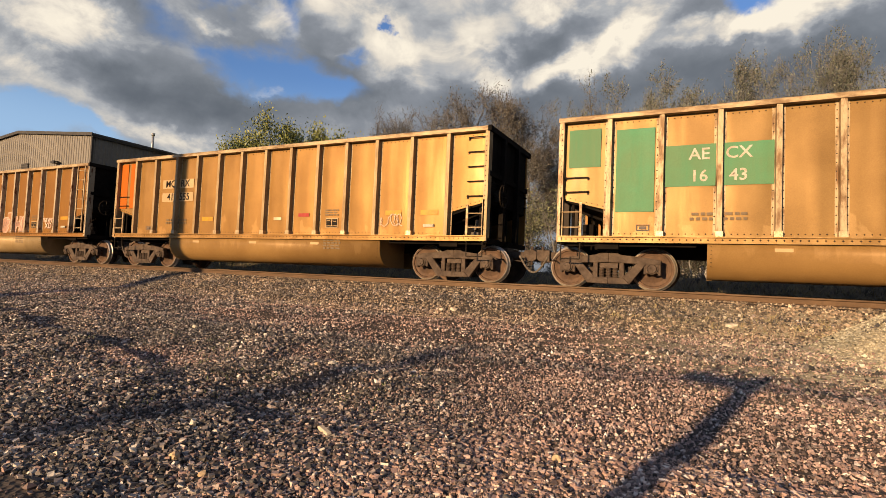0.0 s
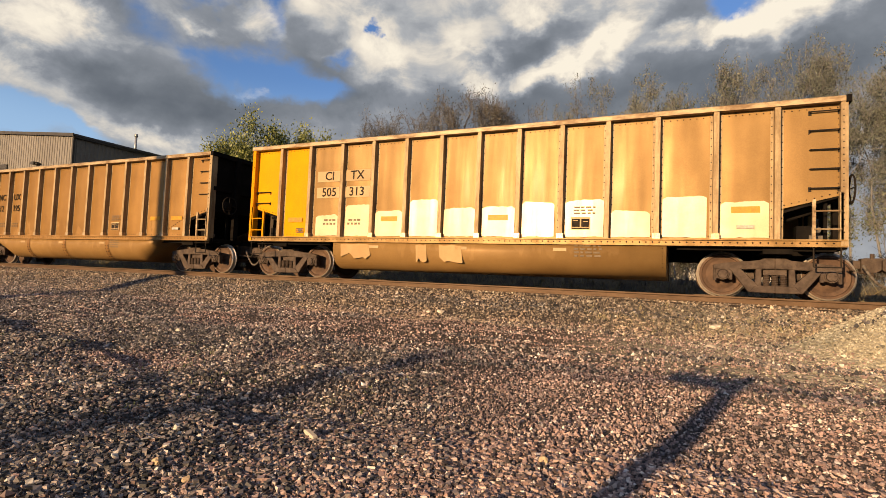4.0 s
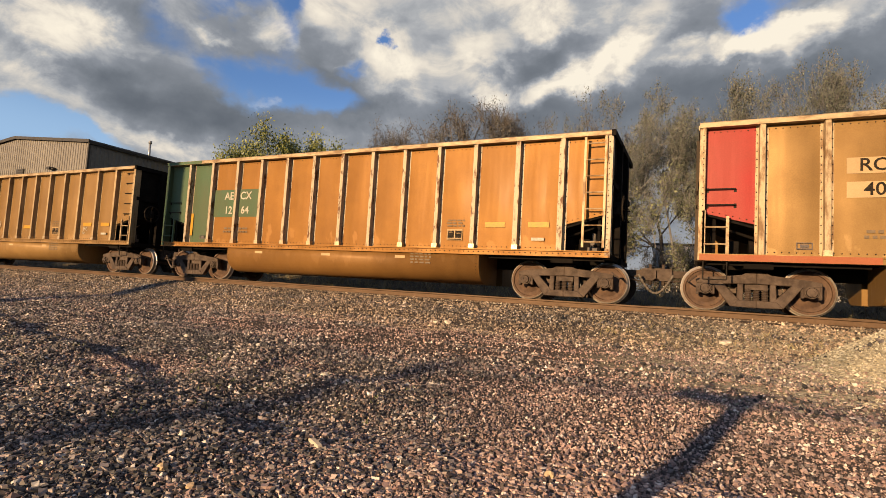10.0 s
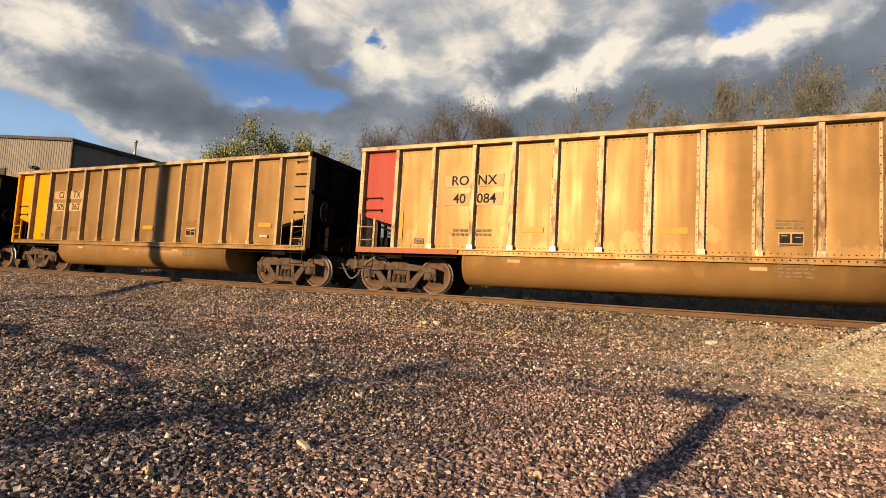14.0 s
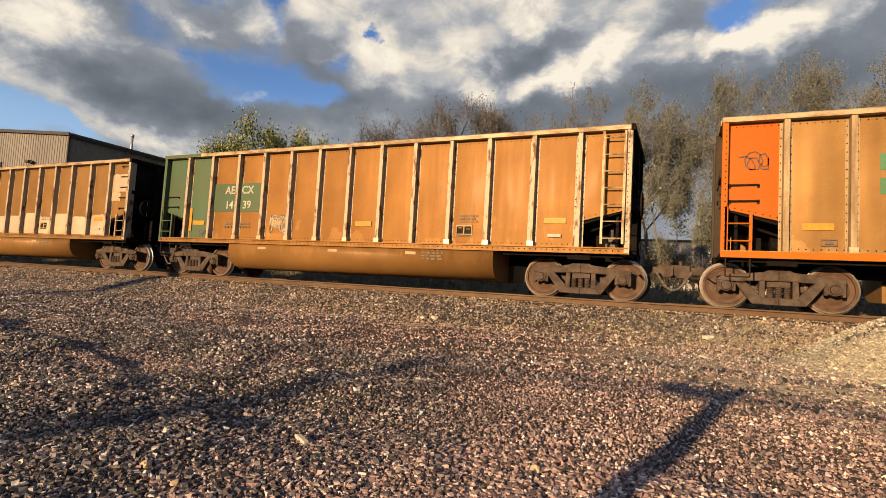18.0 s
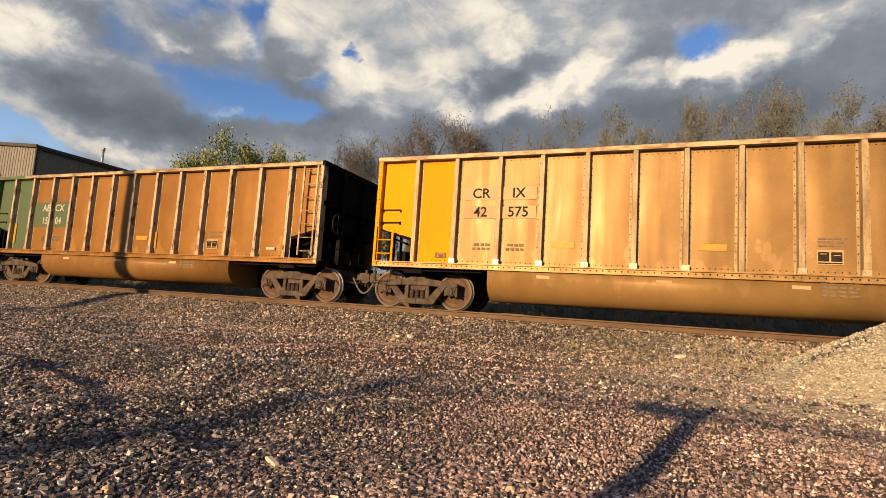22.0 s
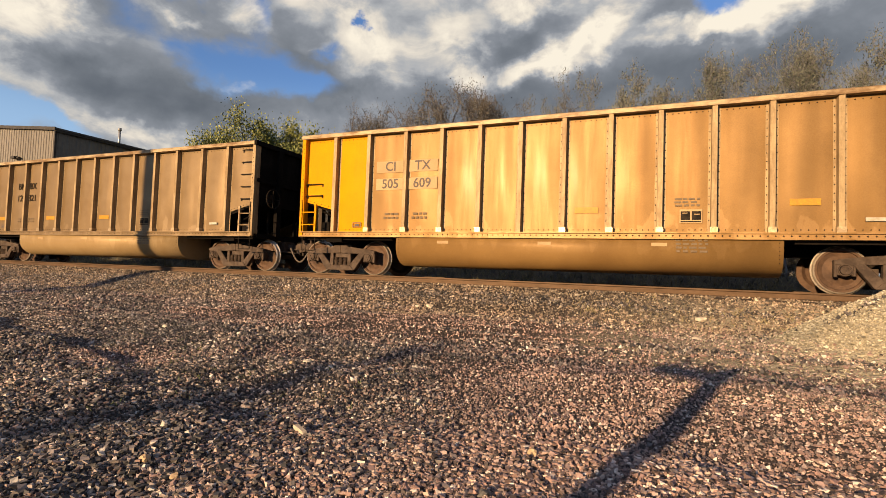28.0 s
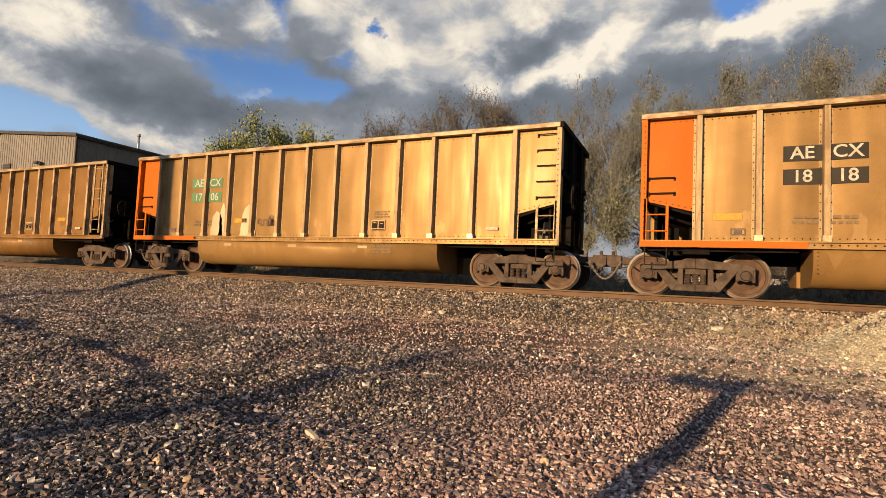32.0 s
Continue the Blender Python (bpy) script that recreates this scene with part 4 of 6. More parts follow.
def twig_mesh(name, tips, mat, each, length, seed, limit=9000):
    """Sprays of fine twigs at the ends of the branches, each a thin sliver."""
    rs = np.random.RandomState(seed)
    if len(tips) * each > limit:
        tips = [tips[i] for i in rs.permutation(len(tips))[:limit // each]]
    p = np.array([tuple(t[0]) for t in tips]).repeat(each, 0)
    d = np.array([tuple(t[1]) for t in tips]).repeat(each, 0)
    n = len(p)
    d = d + rs.randn(n, 3) * 0.7 + np.array((0, 0, 0.15))
    d /= np.linalg.norm(d, axis=1)[:, None]
    w = np.cross(d, rs.randn(n, 3))
    w /= np.linalg.norm(w, axis=1)[:, None]
    ln = length * (0.4 + 0.9 * rs.rand(n, 1))
    p = p + rs.randn(n, 3) * length * 0.15
    bow = rs.randn(n, 3) * ln * 0.12
    v = np.stack([p - w * 0.008, p + w * 0.008, p + d * ln + bow + w * 0.004, p + d * ln + bow - w * 0.004], 1).reshape(-1, 3)
    f = np.arange(n * 4).reshape(-1, 4)
    return lump(name, v, f, [mat])


def tree(name, label, category, segs, tips, bark, leaf, each, size, reach, seed, twigs=6, length=0.9, limit=16000):
    root = tagged(new(name), label, category, "trees behind the track")
    part("trunk", wood_mesh("trunk", segs, bark), root)
    if twigs:
        tagged(part("twig_spray", twig_mesh("twig_spray", tips, bark, twigs, length, seed), root), kind="stuff")
    tagged(part("crown", leaf_mesh("crown", tips, leaf, each, size, reach, seed, limit), root), kind="stuff")
    return root


def grow_kind(kind, seed):
    if kind == "green":
        s, t = grow(seed, 10, 40, 4, 0.1, 0.35, 2, 0.2, 0.14)
        return tree("leafy_tree", "bushy tree in fresh green spring leaf", "tree", s, t, BARK, LEAF["green"], 30, 0.085, 0.34, seed, 1, 0.3)
    if kind == "bare":
        s, t = grow(seed, 10, 40, 5, 0.1, 0.3, 2, 0.2, 0.14)
        return tree("bare_tree", "wide grey tree, bare twigs with brown buds", "tree", s, t, BARK, LEAF["bud"], 6, 0.042, 0.22, seed, 2, 0.4, 14000)
    if kind == "tall":
        s, t = grow(seed, 14, 50, 5, 0.1, 0.2, 3, 0.15, 0.2)
        return tree("tall_tree", "tall slender tree with sparse olive young leaves", "tree", s, t, PALEBARK, LEAF["olive"], 9, 0.064, 0.22, seed, 3, 0.4, 18000)
    if kind == "sapling":
        s, t = grow(seed, 7, 20, 4, 0.1, 0.7, 2, 0.07, 0.12)
        return tree("sapling", "slender sapling with yellow-green young leaves", "tree", s, t, PALEBARK, LEAF["sprig"], 4, 0.07, 0.3, seed, 2, 0.5, 3000)
    s, t = grow(seed, 4, 50, 3, 0.1, 0.2, 3, 0.06, 0.06)
    return tree("bush", "tangled brown and green undergrowth bush", "bush", s, t, BARK, LEAF["olive"], 5, 0.055, 0.25, seed, 6, 0.6)


FIRST = {}


def plant(kind, variant, azimuth, reach, top, wide=1.0, turn=0.0, rise=None):
    """A tree whose top stands at that elevation, that many metres off."""
    key = (kind, variant)
    x, y = reach * math.sin(radians(azimuth)), reach * math.cos(radians(azimuth))
    z = 0.85
    high = EYE[2] + reach * math.tan(radians(top)) - z if rise is None else rise
    native = {"sapling": 7, "green": 10, "bare": 10, "tall": 14, "bush": 4}[kind]
    s = high / native
    m = pose(x, y, z, 0, 0, turn)
    if key not in FIRST:
        FIRST[key] = ob = grow_kind(kind, 100 + 17 * variant + len(kind))
    else:
        ob = copy_thing(FIRST[key], m)
    ob.matrix_basis = m @ Matrix.Diagonal((s * wide, s * wide, s, 1))


plant("green", 0, -47.9, 48, 13.4, 0.70, 20)
plant("green", 1, -49.0, 51, 12.6, 0.60, 80)
plant("green", 0, -44.3, 47, 15.2, 0.70, 150)
plant("green", 1, -46.4, 50, 13.5, 0.72, 200)
plant("green", 1, -41.3, 48, 14.6, 0.90, 260)
plant("green", 0, -43.2, 52, 13.5, 0.72, 310)
plant("green", 0, -38.2, 47, 15.6, 0.75, 40)
plant("green", 1, -39.9, 50, 14.7, 0.85, 120)
plant("bare", 0, -34.0, 42, 16.3, 0.66, 10)
plant("bare", 1, -30.8, 42, 17.3, 0.77, 70)
plant("bare", 2, -27.2, 40, 19.4, 0.99, 30)
plant("bare", 1, -23.0, 40, 20.0, 1.04, 140)
plant("bare", 2, -19.4, 41, 19.7, 0.88, 210)
plant("bare", 0, -16.4, 41, 19.2, 0.88, 290)
plant("bare", 1, -10.9, 44, 19.0, 0.83, 300)
for v, azimuth, reach, top, wide, turn in (
        (0, -11.3, 46, 18.6, 0.59, 10), (0, -7.1, 42, 21.1, 0.62, 0), (1, -2.3, 43, 21.8, 0.69, 50), (2, 1.1, 42, 21.8, 0.64, 110),
        (0, 5.1, 41, 22.4, 0.67, 170), (1, 8.4, 42, 21.6, 0.64, 230), (2, 12.4, 41, 21.1, 0.55, 290), (0, 14.8, 44, 19.6, 0.59, 330),
        (1, 17.4, 42, 21.6, 0.71, 20), (2, 21.0, 42, 21.5, 0.71, 75)):
    plant("tall", v, azimuth, reach, top, wide, turn)
plant("bare", 2, -14.0, 50, 13.0, 1.10, 100)
plant("bare", 0, -4.5, 52, 16.5, 0.99, 33)
rs_bush = random.Random(5)
for i in range(30):
    plant("bush", i % 2, -52 + i * 2.35 + rs_bush.uniform(-0.8, 0.8), rs_bush.uniform(27, 36), 0, rs_bush.uniform(1.0, 1.5), rs_bush.uniform(0, 360), rs_bush.uniform(1.6, 3.6))


for i in range(17):
    plant("sapling", i % 3, -34 + i * 3.3 + rs_bush.uniform(-0.8, 0.8), rs_bush.uniform(23, 31), 0, rs_bush.uniform(0.8, 1.2), rs_bush.uniform(0, 360), rs_bush.uniform(4.6, 7.0))


def far_shed(x, y, w, d, h, label):
    """A pale flat-roofed building seen between the passing cars."""
    root = tagged(new("flat_roofed_building"), label, "building", "pale buildings behind the track")
    root.matrix_basis = pose(x, y, 0.85, 0, 0, 4)
    bm = bmesh.new()
    box(bm, -w, w, -d, d, 0, h)
    part("wall", mesh_of("wall", bm, CREAMWALL), root)
    bm = bmesh.new()
    box(bm, -w - 0.12, w + 0.12, -d - 0.12, d + 0.12, h, h + 0.25)
    part("roof_edge", mesh_of("roof_edge", bm, TRIM), root, label="thin dark roof edge")
    for k in range(4):
        bm = bmesh.new()
        box(bm, -0.55, 0.55, -d - 0.05, -d + 0.02, 0, 1.3)
        box(bm, -0.65, 0.65, -d - 0.09, -d + 0.02, -0.1, 0.0)
        part("window", mesh_of("window", bm, TRIM), root, ((k - 1.5) * w * 0.48, 0, h * 0.36))


far_shed(-0.3, 66, 4.6, 4, 6.6, "white flat-roofed building with dark windows")
far_shed(10.4, 70, 3.4, 4, 6.3, "cream flat-roofed building with dark windows")


# ---- what throws the long shadows: poles and a tree behind the camera ----
def utility_pole(x, y, high, arm, turn, label, cabled=False, thick=0.17):
    root = tagged(new("utility_pole"), label, "utility pole", "utility poles beside the yard")
    z = float(land(x, y))
    root.matrix_basis = pose(x, y, z - 0.1, 0, 0, turn)
    bm = bmesh.new()
    tube(bm, (0, 0, 0), (0, 0, high), thick, thick * 0.84, 14)
    part("pole", mesh_of("pole", bm, POLEWOOD), root)
    if arm:
        end = 0.16 if cabled else arm / 2
        bm = bmesh.new()
        box(bm, -arm * (0.68 if cabled else 0.5), end, -0.2, -0.1, high - (0.17 if cabled else 0.11), high - 0.02)
        part("crossarm", mesh_of("crossarm", bm, POLEWOOD), root)
        for k in (-0.5, -0.2, 0.12) if cabled else (-0.46, -0.2, 0.2, 0.46):
            bm = bmesh.new()
            tube(bm, (k * arm, -0.15, high - 0.02), (k * arm, -0.15, high + 0.10), 0.035, 0.05, 8)
            part("insulator", mesh_of("insulator", bm, STACKSTEEL), root)


def behind(x, y, d):
    """The place d metres up-sun of a shadow, and how much higher the ray is there."""
    return x - d * math.sin(radians(SUN_AZ)), y - d * math.cos(radians(SUN_AZ)), d * math.tan(radians(SUN_EL))


px, py, up = behind(0.61, 7.34, 13)
utility_pole(px, py, up + 0.62, 1.0, -28, "slim grey wooden pole with a short crossarm", True, 0.135)
qx, qy, rise = behind(-3.42, 7.45, 52)
utility_pole(qx, qy, rise + 0.62, 0, 0, "weathered grey wooden pole carrying a cable", thick=0.24)


def span(label, p, q, sag, r=0.02):
    """A slack cable from p to q."""
    bm = bmesh.new()
    p, q = Vector(p), Vector(q)
    pts = [p.lerp(q, i / 10) - Vector((0, 0, 4 * sag * (i / 10) * (1 - i / 10))) for i in range(11)]
    bent(bm, pts, r)
    tagged(new("overhead_cable", mesh_of("overhead_cable", bm, BLACK)), label, "cable", "cables between the poles")


cable_z = float(land(px, py)) + up + 0.42
span("slack black cable between two wooden poles", (qx, qy, float(land(qx, qy)) + rise + 0.42), (px, py, cable_z + 0.02), 0.06, 0.04)
utility_pole(px + 12.0, py + 0.6, up + 0.5, 0.9, -28, "grey wooden pole with a short crossarm")
for lift, sag in ((0.06, 0.10), (-0.02, 0.11)):
    span("slack black cable leading off to a farther pole", (px, py, cable_z + lift), (px + 12.0, py + 0.6, cable_z + lift), sag, 0.023)
px, py, up = behind(-15.9, 11.73, 21)
utility_pole(px, py, up + 5.6, 0, 0, "tall stout grey wooden utility pole", thick=0.33)


# ---- the coal train ----
BODY = 7.22                                     # half the length over the corner posts
POSTS = {"square": [-6.14, -5.09, -4.0, -3.0, -2.0, -1.0, 0.0, 1.0, 2.0, 3.0, 4.0, 5.09, 6.14],
         "strapped": [-6.165 + 1.0275 * i for i in range(13)]}
SIDE, SHEETY = -1.58, -1.435                     # outer face of the posts, face of the sheets
TOP, CHORD_Z, SILL0, SILL1 = 3.80, 3.69, 0.99, 1.13
AXLES, TRUCKS, RADIUS = 0.915, 6.17, 0.457


def rivets(bm, pts, y, r=0.019, mat=1):
    for x, z in pts:
        c = bm.verts.new((x, y - 0.012, z))
        ring = [bm.verts.new((x + r * dx, y, z + r * dz)) for dx, dz in ((1, 0), (0, 1), (-1, 0), (0, -1))]
        for i in range(4):
            bm.faces.new((ring[i], ring[(i + 1) % 4], c)).material_index = mat


def between(a, b, n):
    return [a + (b - a) * (i + 0.5) / n for i in range(n)]


def panel_mesh(kind, mat, w):
    """A side sheet, slightly bulged, with rivet rows; end sheets are cut off along the slope of the hopper."""
    def make():
        bm = bmesh.new()
        n, m = 6, 8
        z0 = SILL1

        def low(x):
            if kind == "left":
                return 1.98 - (x + w / 2) / w * 0.27
            if kind == "right":
                return 1.71 + (x + w / 2) / w * 0.27
            return z0
        grid = [[None] * (m + 1) for _ in range(n + 1)]
        for i in range(n + 1):
            for j in range(m + 1):
                x = -w / 2 + w * i / n
                z = low(x) + (CHORD_Z - low(x)) * j / m
                b = math.sin(math.pi * i / n) * math.sin(math.pi * j / m)
                grid[i][j] = bm.verts.new((x, SHEETY - 0.026 * b, z))
        for i in range(n):
            for j in range(m):
                f = bm.faces.new((grid[i][j], grid[i + 1][j], grid[i + 1][j + 1], grid[i][j + 1]))
                f.smooth = True
        edge = [bm.verts.new(grid[i][0].co) for i in range(n + 1)]
        back = [bm.verts.new(v.co + Vector((0, 0.03, 0))) for v in edge]
        for i in range(n):
            bm.faces.new((edge[i], back[i], back[i + 1], edge[i + 1]))
        if kind == "mid":
            box(bm, -w / 2 + 0.1, w / 2 - 0.1, SHEETY - 0.010, SHEETY, z0, z0 + 0.035)
        rivets(bm, [(x, CHORD_Z - 0.07) for x in between(-w / 2 + 0.05, w / 2 - 0.05, 8)], SHEETY)
        rivets(bm, [(x, low(x) + 0.06) for x in between(-w / 2 + 0.05, w / 2 - 0.05, 8)], SHEETY)
        if kind != "mid":
            s = -1 if kind == "left" else 1
            rivets(bm, [(s * (w / 2 - 0.1), z) for z in between(2.0, 3.6, 13)], SHEETY, 0.02)
        return mesh_of("side_panel", bm, mat, RIVET)
    return stored((kind, mat.name, round(w, 3)), make)


def post_mesh(mat, wide):
    def make():
        bm = bmesh.new()
        h = 0.060
        pts = [(-h - 0.05, SHEETY), (-h - 0.05, SHEETY - 0.008), (-h, SHEETY - 0.008), (-h + 0.012, SIDE), (h - 0.012, SIDE), (h, SHEETY - 0.008), (h + 0.05, SHEETY - 0.008), (h + 0.05, SHEETY)]
        a = [bm.verts.new((x, y, SILL1 - 0.02)) for x, y in pts]
        b = [bm.verts.new((x, y, CHORD_Z + 0.02)) for x, y in pts]
        for i in range(len(pts)):
            j = (i + 1) % len(pts)
            bm.faces.new((a[i], a[j], b[j], b[i]))
        bm.faces.new(a[::-1])
        bm.faces.new(b)
        if wide:
            # foot plate in the paler metal, a painted glint
            box(bm, -h - 0.012, h + 0.012, SIDE - 0.008, SHEETY, SILL1, SILL1 + 0.11, 2)
        rivets(bm, [(s * (h + 0.025), z) for s in (-1, 1) for z in between(1.3, 3.6, 14)], SHEETY - 0.008, 0.016)
        return mesh_of("side_post", bm, mat, RIVET, FOOTGLINT)
    return stored(("post", mat.name, wide), make)


def end_wall_mesh(mat):
    def make():
        bm = bmesh.new()
        box(bm, -0.03, 0.03, -1.42, 1.42, 1.95, TOP - 0.05)
        for y in (-0.55, 0.55):
            box(bm, 0.03, 0.15, y - 0.09, y + 0.09, 1.05, TOP - 0.1)
        box(bm, 0.03, 0.10, -1.46, 1.46, 2.6, 2.72)
        for z in (2.15, 2.45):
            for y in (-1.1, 1.1):
                bent(bm, [(0.03, y - 0.25, z), (0.12, y - 0.25, z), (0.12, y + 0.25, z), (0.03, y + 0.25, z)], 0.012)
        return mesh_of("end_wall", bm, mat)
    return stored(("end", mat.name), make)


def hull_meshes(tone):
    def top_chord():
        bm = bmesh.new()
        w = [(SIDE - 0.03, CHORD_Z), (SIDE - 0.03, TOP - 0.02), (SIDE - 0.01, TOP), (-1.40, TOP), (-1.40, CHORD_Z)]
        sweep(bm, w, -BODY - 0.03, BODY - 0.02)
        sweep(bm, [(-y, z) for y, z in w][::-1], -BODY - 0.03, BODY - 0.02)
        box(bm, -BODY - 0.05, -BODY + 0.1, -1.40, 1.40, CHORD_Z, TOP - 0.005)
        # east end cap: shade painted on in black instead of the chord's cream
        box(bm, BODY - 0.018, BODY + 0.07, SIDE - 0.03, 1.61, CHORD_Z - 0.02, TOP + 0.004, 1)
        return mesh_of("top_chord", bm, CHORD, SOOTSHADE)

    def sill():
        bm = bmesh.new()
        w = [(SIDE - 0.02, SILL0), (SIDE - 0.02, SILL0 + 0.03), (SIDE + 0.03, SILL0 + 0.035), (SIDE + 0.03, SILL1 - 0.03), (SIDE - 0.02, SILL1 - 0.025), (SIDE - 0.02, SILL1), (-1.40, SILL1), (-1.40, SILL0)]
        sweep(bm, w, -BODY, BODY)
        rivets(bm, [(x, SILL0 + 0.07) for x in between(-BODY, BODY, 112)], SIDE + 0.03, 0.021)
        return mesh_of("side_sill", bm, SHEET[tone], RIVET)

    def far_side():
        bm = bmesh.new()
        box(bm, -BODY, BODY, 1.44, 1.50, SILL0, CHORD_Z)
        return mesh_of("far_side", bm, SHEET["brown"])

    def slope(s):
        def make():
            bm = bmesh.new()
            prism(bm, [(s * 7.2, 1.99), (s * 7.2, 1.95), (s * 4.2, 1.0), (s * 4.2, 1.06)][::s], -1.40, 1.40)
            return mesh_of("slope_sheet", bm, SOOTSHADE)
        return make

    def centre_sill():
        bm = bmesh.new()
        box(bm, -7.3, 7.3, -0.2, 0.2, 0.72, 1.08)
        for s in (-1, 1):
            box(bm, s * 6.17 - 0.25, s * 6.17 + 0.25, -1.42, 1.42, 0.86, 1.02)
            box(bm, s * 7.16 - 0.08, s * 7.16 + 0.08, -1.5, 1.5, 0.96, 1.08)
            # bar below the sill, its shade put into the near-black colour
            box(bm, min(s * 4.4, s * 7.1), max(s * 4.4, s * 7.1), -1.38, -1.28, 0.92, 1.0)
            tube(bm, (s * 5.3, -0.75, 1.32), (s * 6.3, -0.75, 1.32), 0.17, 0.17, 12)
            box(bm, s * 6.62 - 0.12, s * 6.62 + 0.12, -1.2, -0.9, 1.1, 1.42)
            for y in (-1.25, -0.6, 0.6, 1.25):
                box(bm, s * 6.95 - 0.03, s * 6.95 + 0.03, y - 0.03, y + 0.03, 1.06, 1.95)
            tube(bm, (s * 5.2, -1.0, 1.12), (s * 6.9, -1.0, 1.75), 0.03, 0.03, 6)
        return mesh_of("underframe", bm, SOOTSHADE)

    return [("top_chord", stored("chord", top_chord), "cream worn top chord"), ("side_sill", stored(("sill", tone), sill), ""),
            ("far_side", stored("far", far_side), ""), ("slope_sheet", stored("slopeA", slope(-1)), "near-black sloping hopper floor"),
            ("slope_sheet", stored("slopeB", slope(1)), "near-black sloping hopper floor"), ("underframe", stored("frame", centre_sill), "")]


def tub_mesh(kind, mat):
    """The rounded tubs that hang between the trucks: square-ended, or sloped and strapped."""
    def make():
        bm = bmesh.new()
        prof = [(-1.52, 0.99), (-1.52, 0.80)] + [(-0.98 - 0.54 * math.cos(a), 0.80 - 0.52 * math.sin(a)) for a in [math.pi / 2 * k / 8 for k in range(1, 9)]] + [(-0.22, 0.27), (-0.22, 0.99)]
        n = len(prof)
        if kind == "square":
            stations = [(-4.2, 1.0), (4.2, 1.0)]
        else:
            stations = [(-5.0, 0.05), (-4.3, 0.72), (-3.9, 1.0), (3.9, 1.0), (4.3, 0.72), (5.0, 0.05)]
        for mirror in (1, -1):
            rings = []
            for x, k in stations:
                rings.append([bm.verts.new((x, mirror * y, 0.99 - (0.99 - z) * k)) for y, z in prof])
            for a, b in zip(rings, rings[1:]):
                for i in range(n):
                    f = bm.faces.new((a[i], a[(i + 1) % n], b[(i + 1) % n], b[i]))
                    f.smooth = i < 9
            bm.faces.new(rings[0])
            bm.faces.new(rings[-1][::-1])
        if kind == "square":
            rivets(bm, [(s * 4.13, z) for s in (-1, 1) for z in between(0.5, 0.97, 6)], -1.52, 0.012)
        return mesh_of("tub", bm, mat, RIVET)
    return stored(("tub", kind, mat.name), make)


def strap_mesh():
    def make():
        bm = bmesh.new()
        pts = [(-1.535, 1.0), (-1.535, 0.80)] + [(-0.98 - 0.555 * math.cos(a), 0.80 - 0.535 * math.sin(a)) for a in [math.pi / 2 * k / 8 for k in range(1, 9)]]
        a = [bm.verts.new((-0.09, y, z)) for y, z in pts]
        b = [bm.verts.new((0.09, y, z)) for y, z in pts]
        for i in range(len(pts) - 1):
            bm.faces.new((a[i], a[i + 1], b[i + 1], b[i]))
        for i, (y, z) in enumerate(pts[:-1]):
            for dx in (-0.06, 0.06):
                box(bm, dx - 0.014, dx + 0.014, y - 0.012, y + 0.004, z - 0.03, z - 0.005, 1)
        return mesh_of("strap", bm, TUB["rust"], RIVET)
    return stored("strap", make)


def wheelset_mesh():
    def make():
        bm = bmesh.new()
        prof = [(0.10, -0.09), (0.105, 0.0), (0.15, 0.015), (0.30, 0.045), (0.375, 0.03), (0.385, 0.0), (0.43, 0.0), (0.455, 0.022), (0.462, 0.10), (0.488, 0.115), (0.488, 0.14), (0.375, 0.145), (0.30, 0.10), (0.12, 0.08)]
        tones = [0, 0, 0, 0, 0, 0, 1, 1, 1, 1, 0, 0, 0]
        lathe(bm, prof, -0.80, 30, tones)
        lathe(bm, [(r, -y) for r, y in prof], 0.80, 30, tones)
        tube(bm, (0, -0.98, 0), (0, 0.98, 0), 0.075, 0.075, 10)
        for k in range(3):
            a = 2.094 * k
            for s in (-1, 1):
                tube(bm, (0.05 * math.cos(a), s * 0.98, 0.05 * math.sin(a)), (0.05 * math.cos(a), s * 1.10, 0.05 * math.sin(a)), 0.016, 0.016, 6)
        return mesh_of("wheelset", bm, WHEEL, TREAD)
    return stored("wheelset", make)


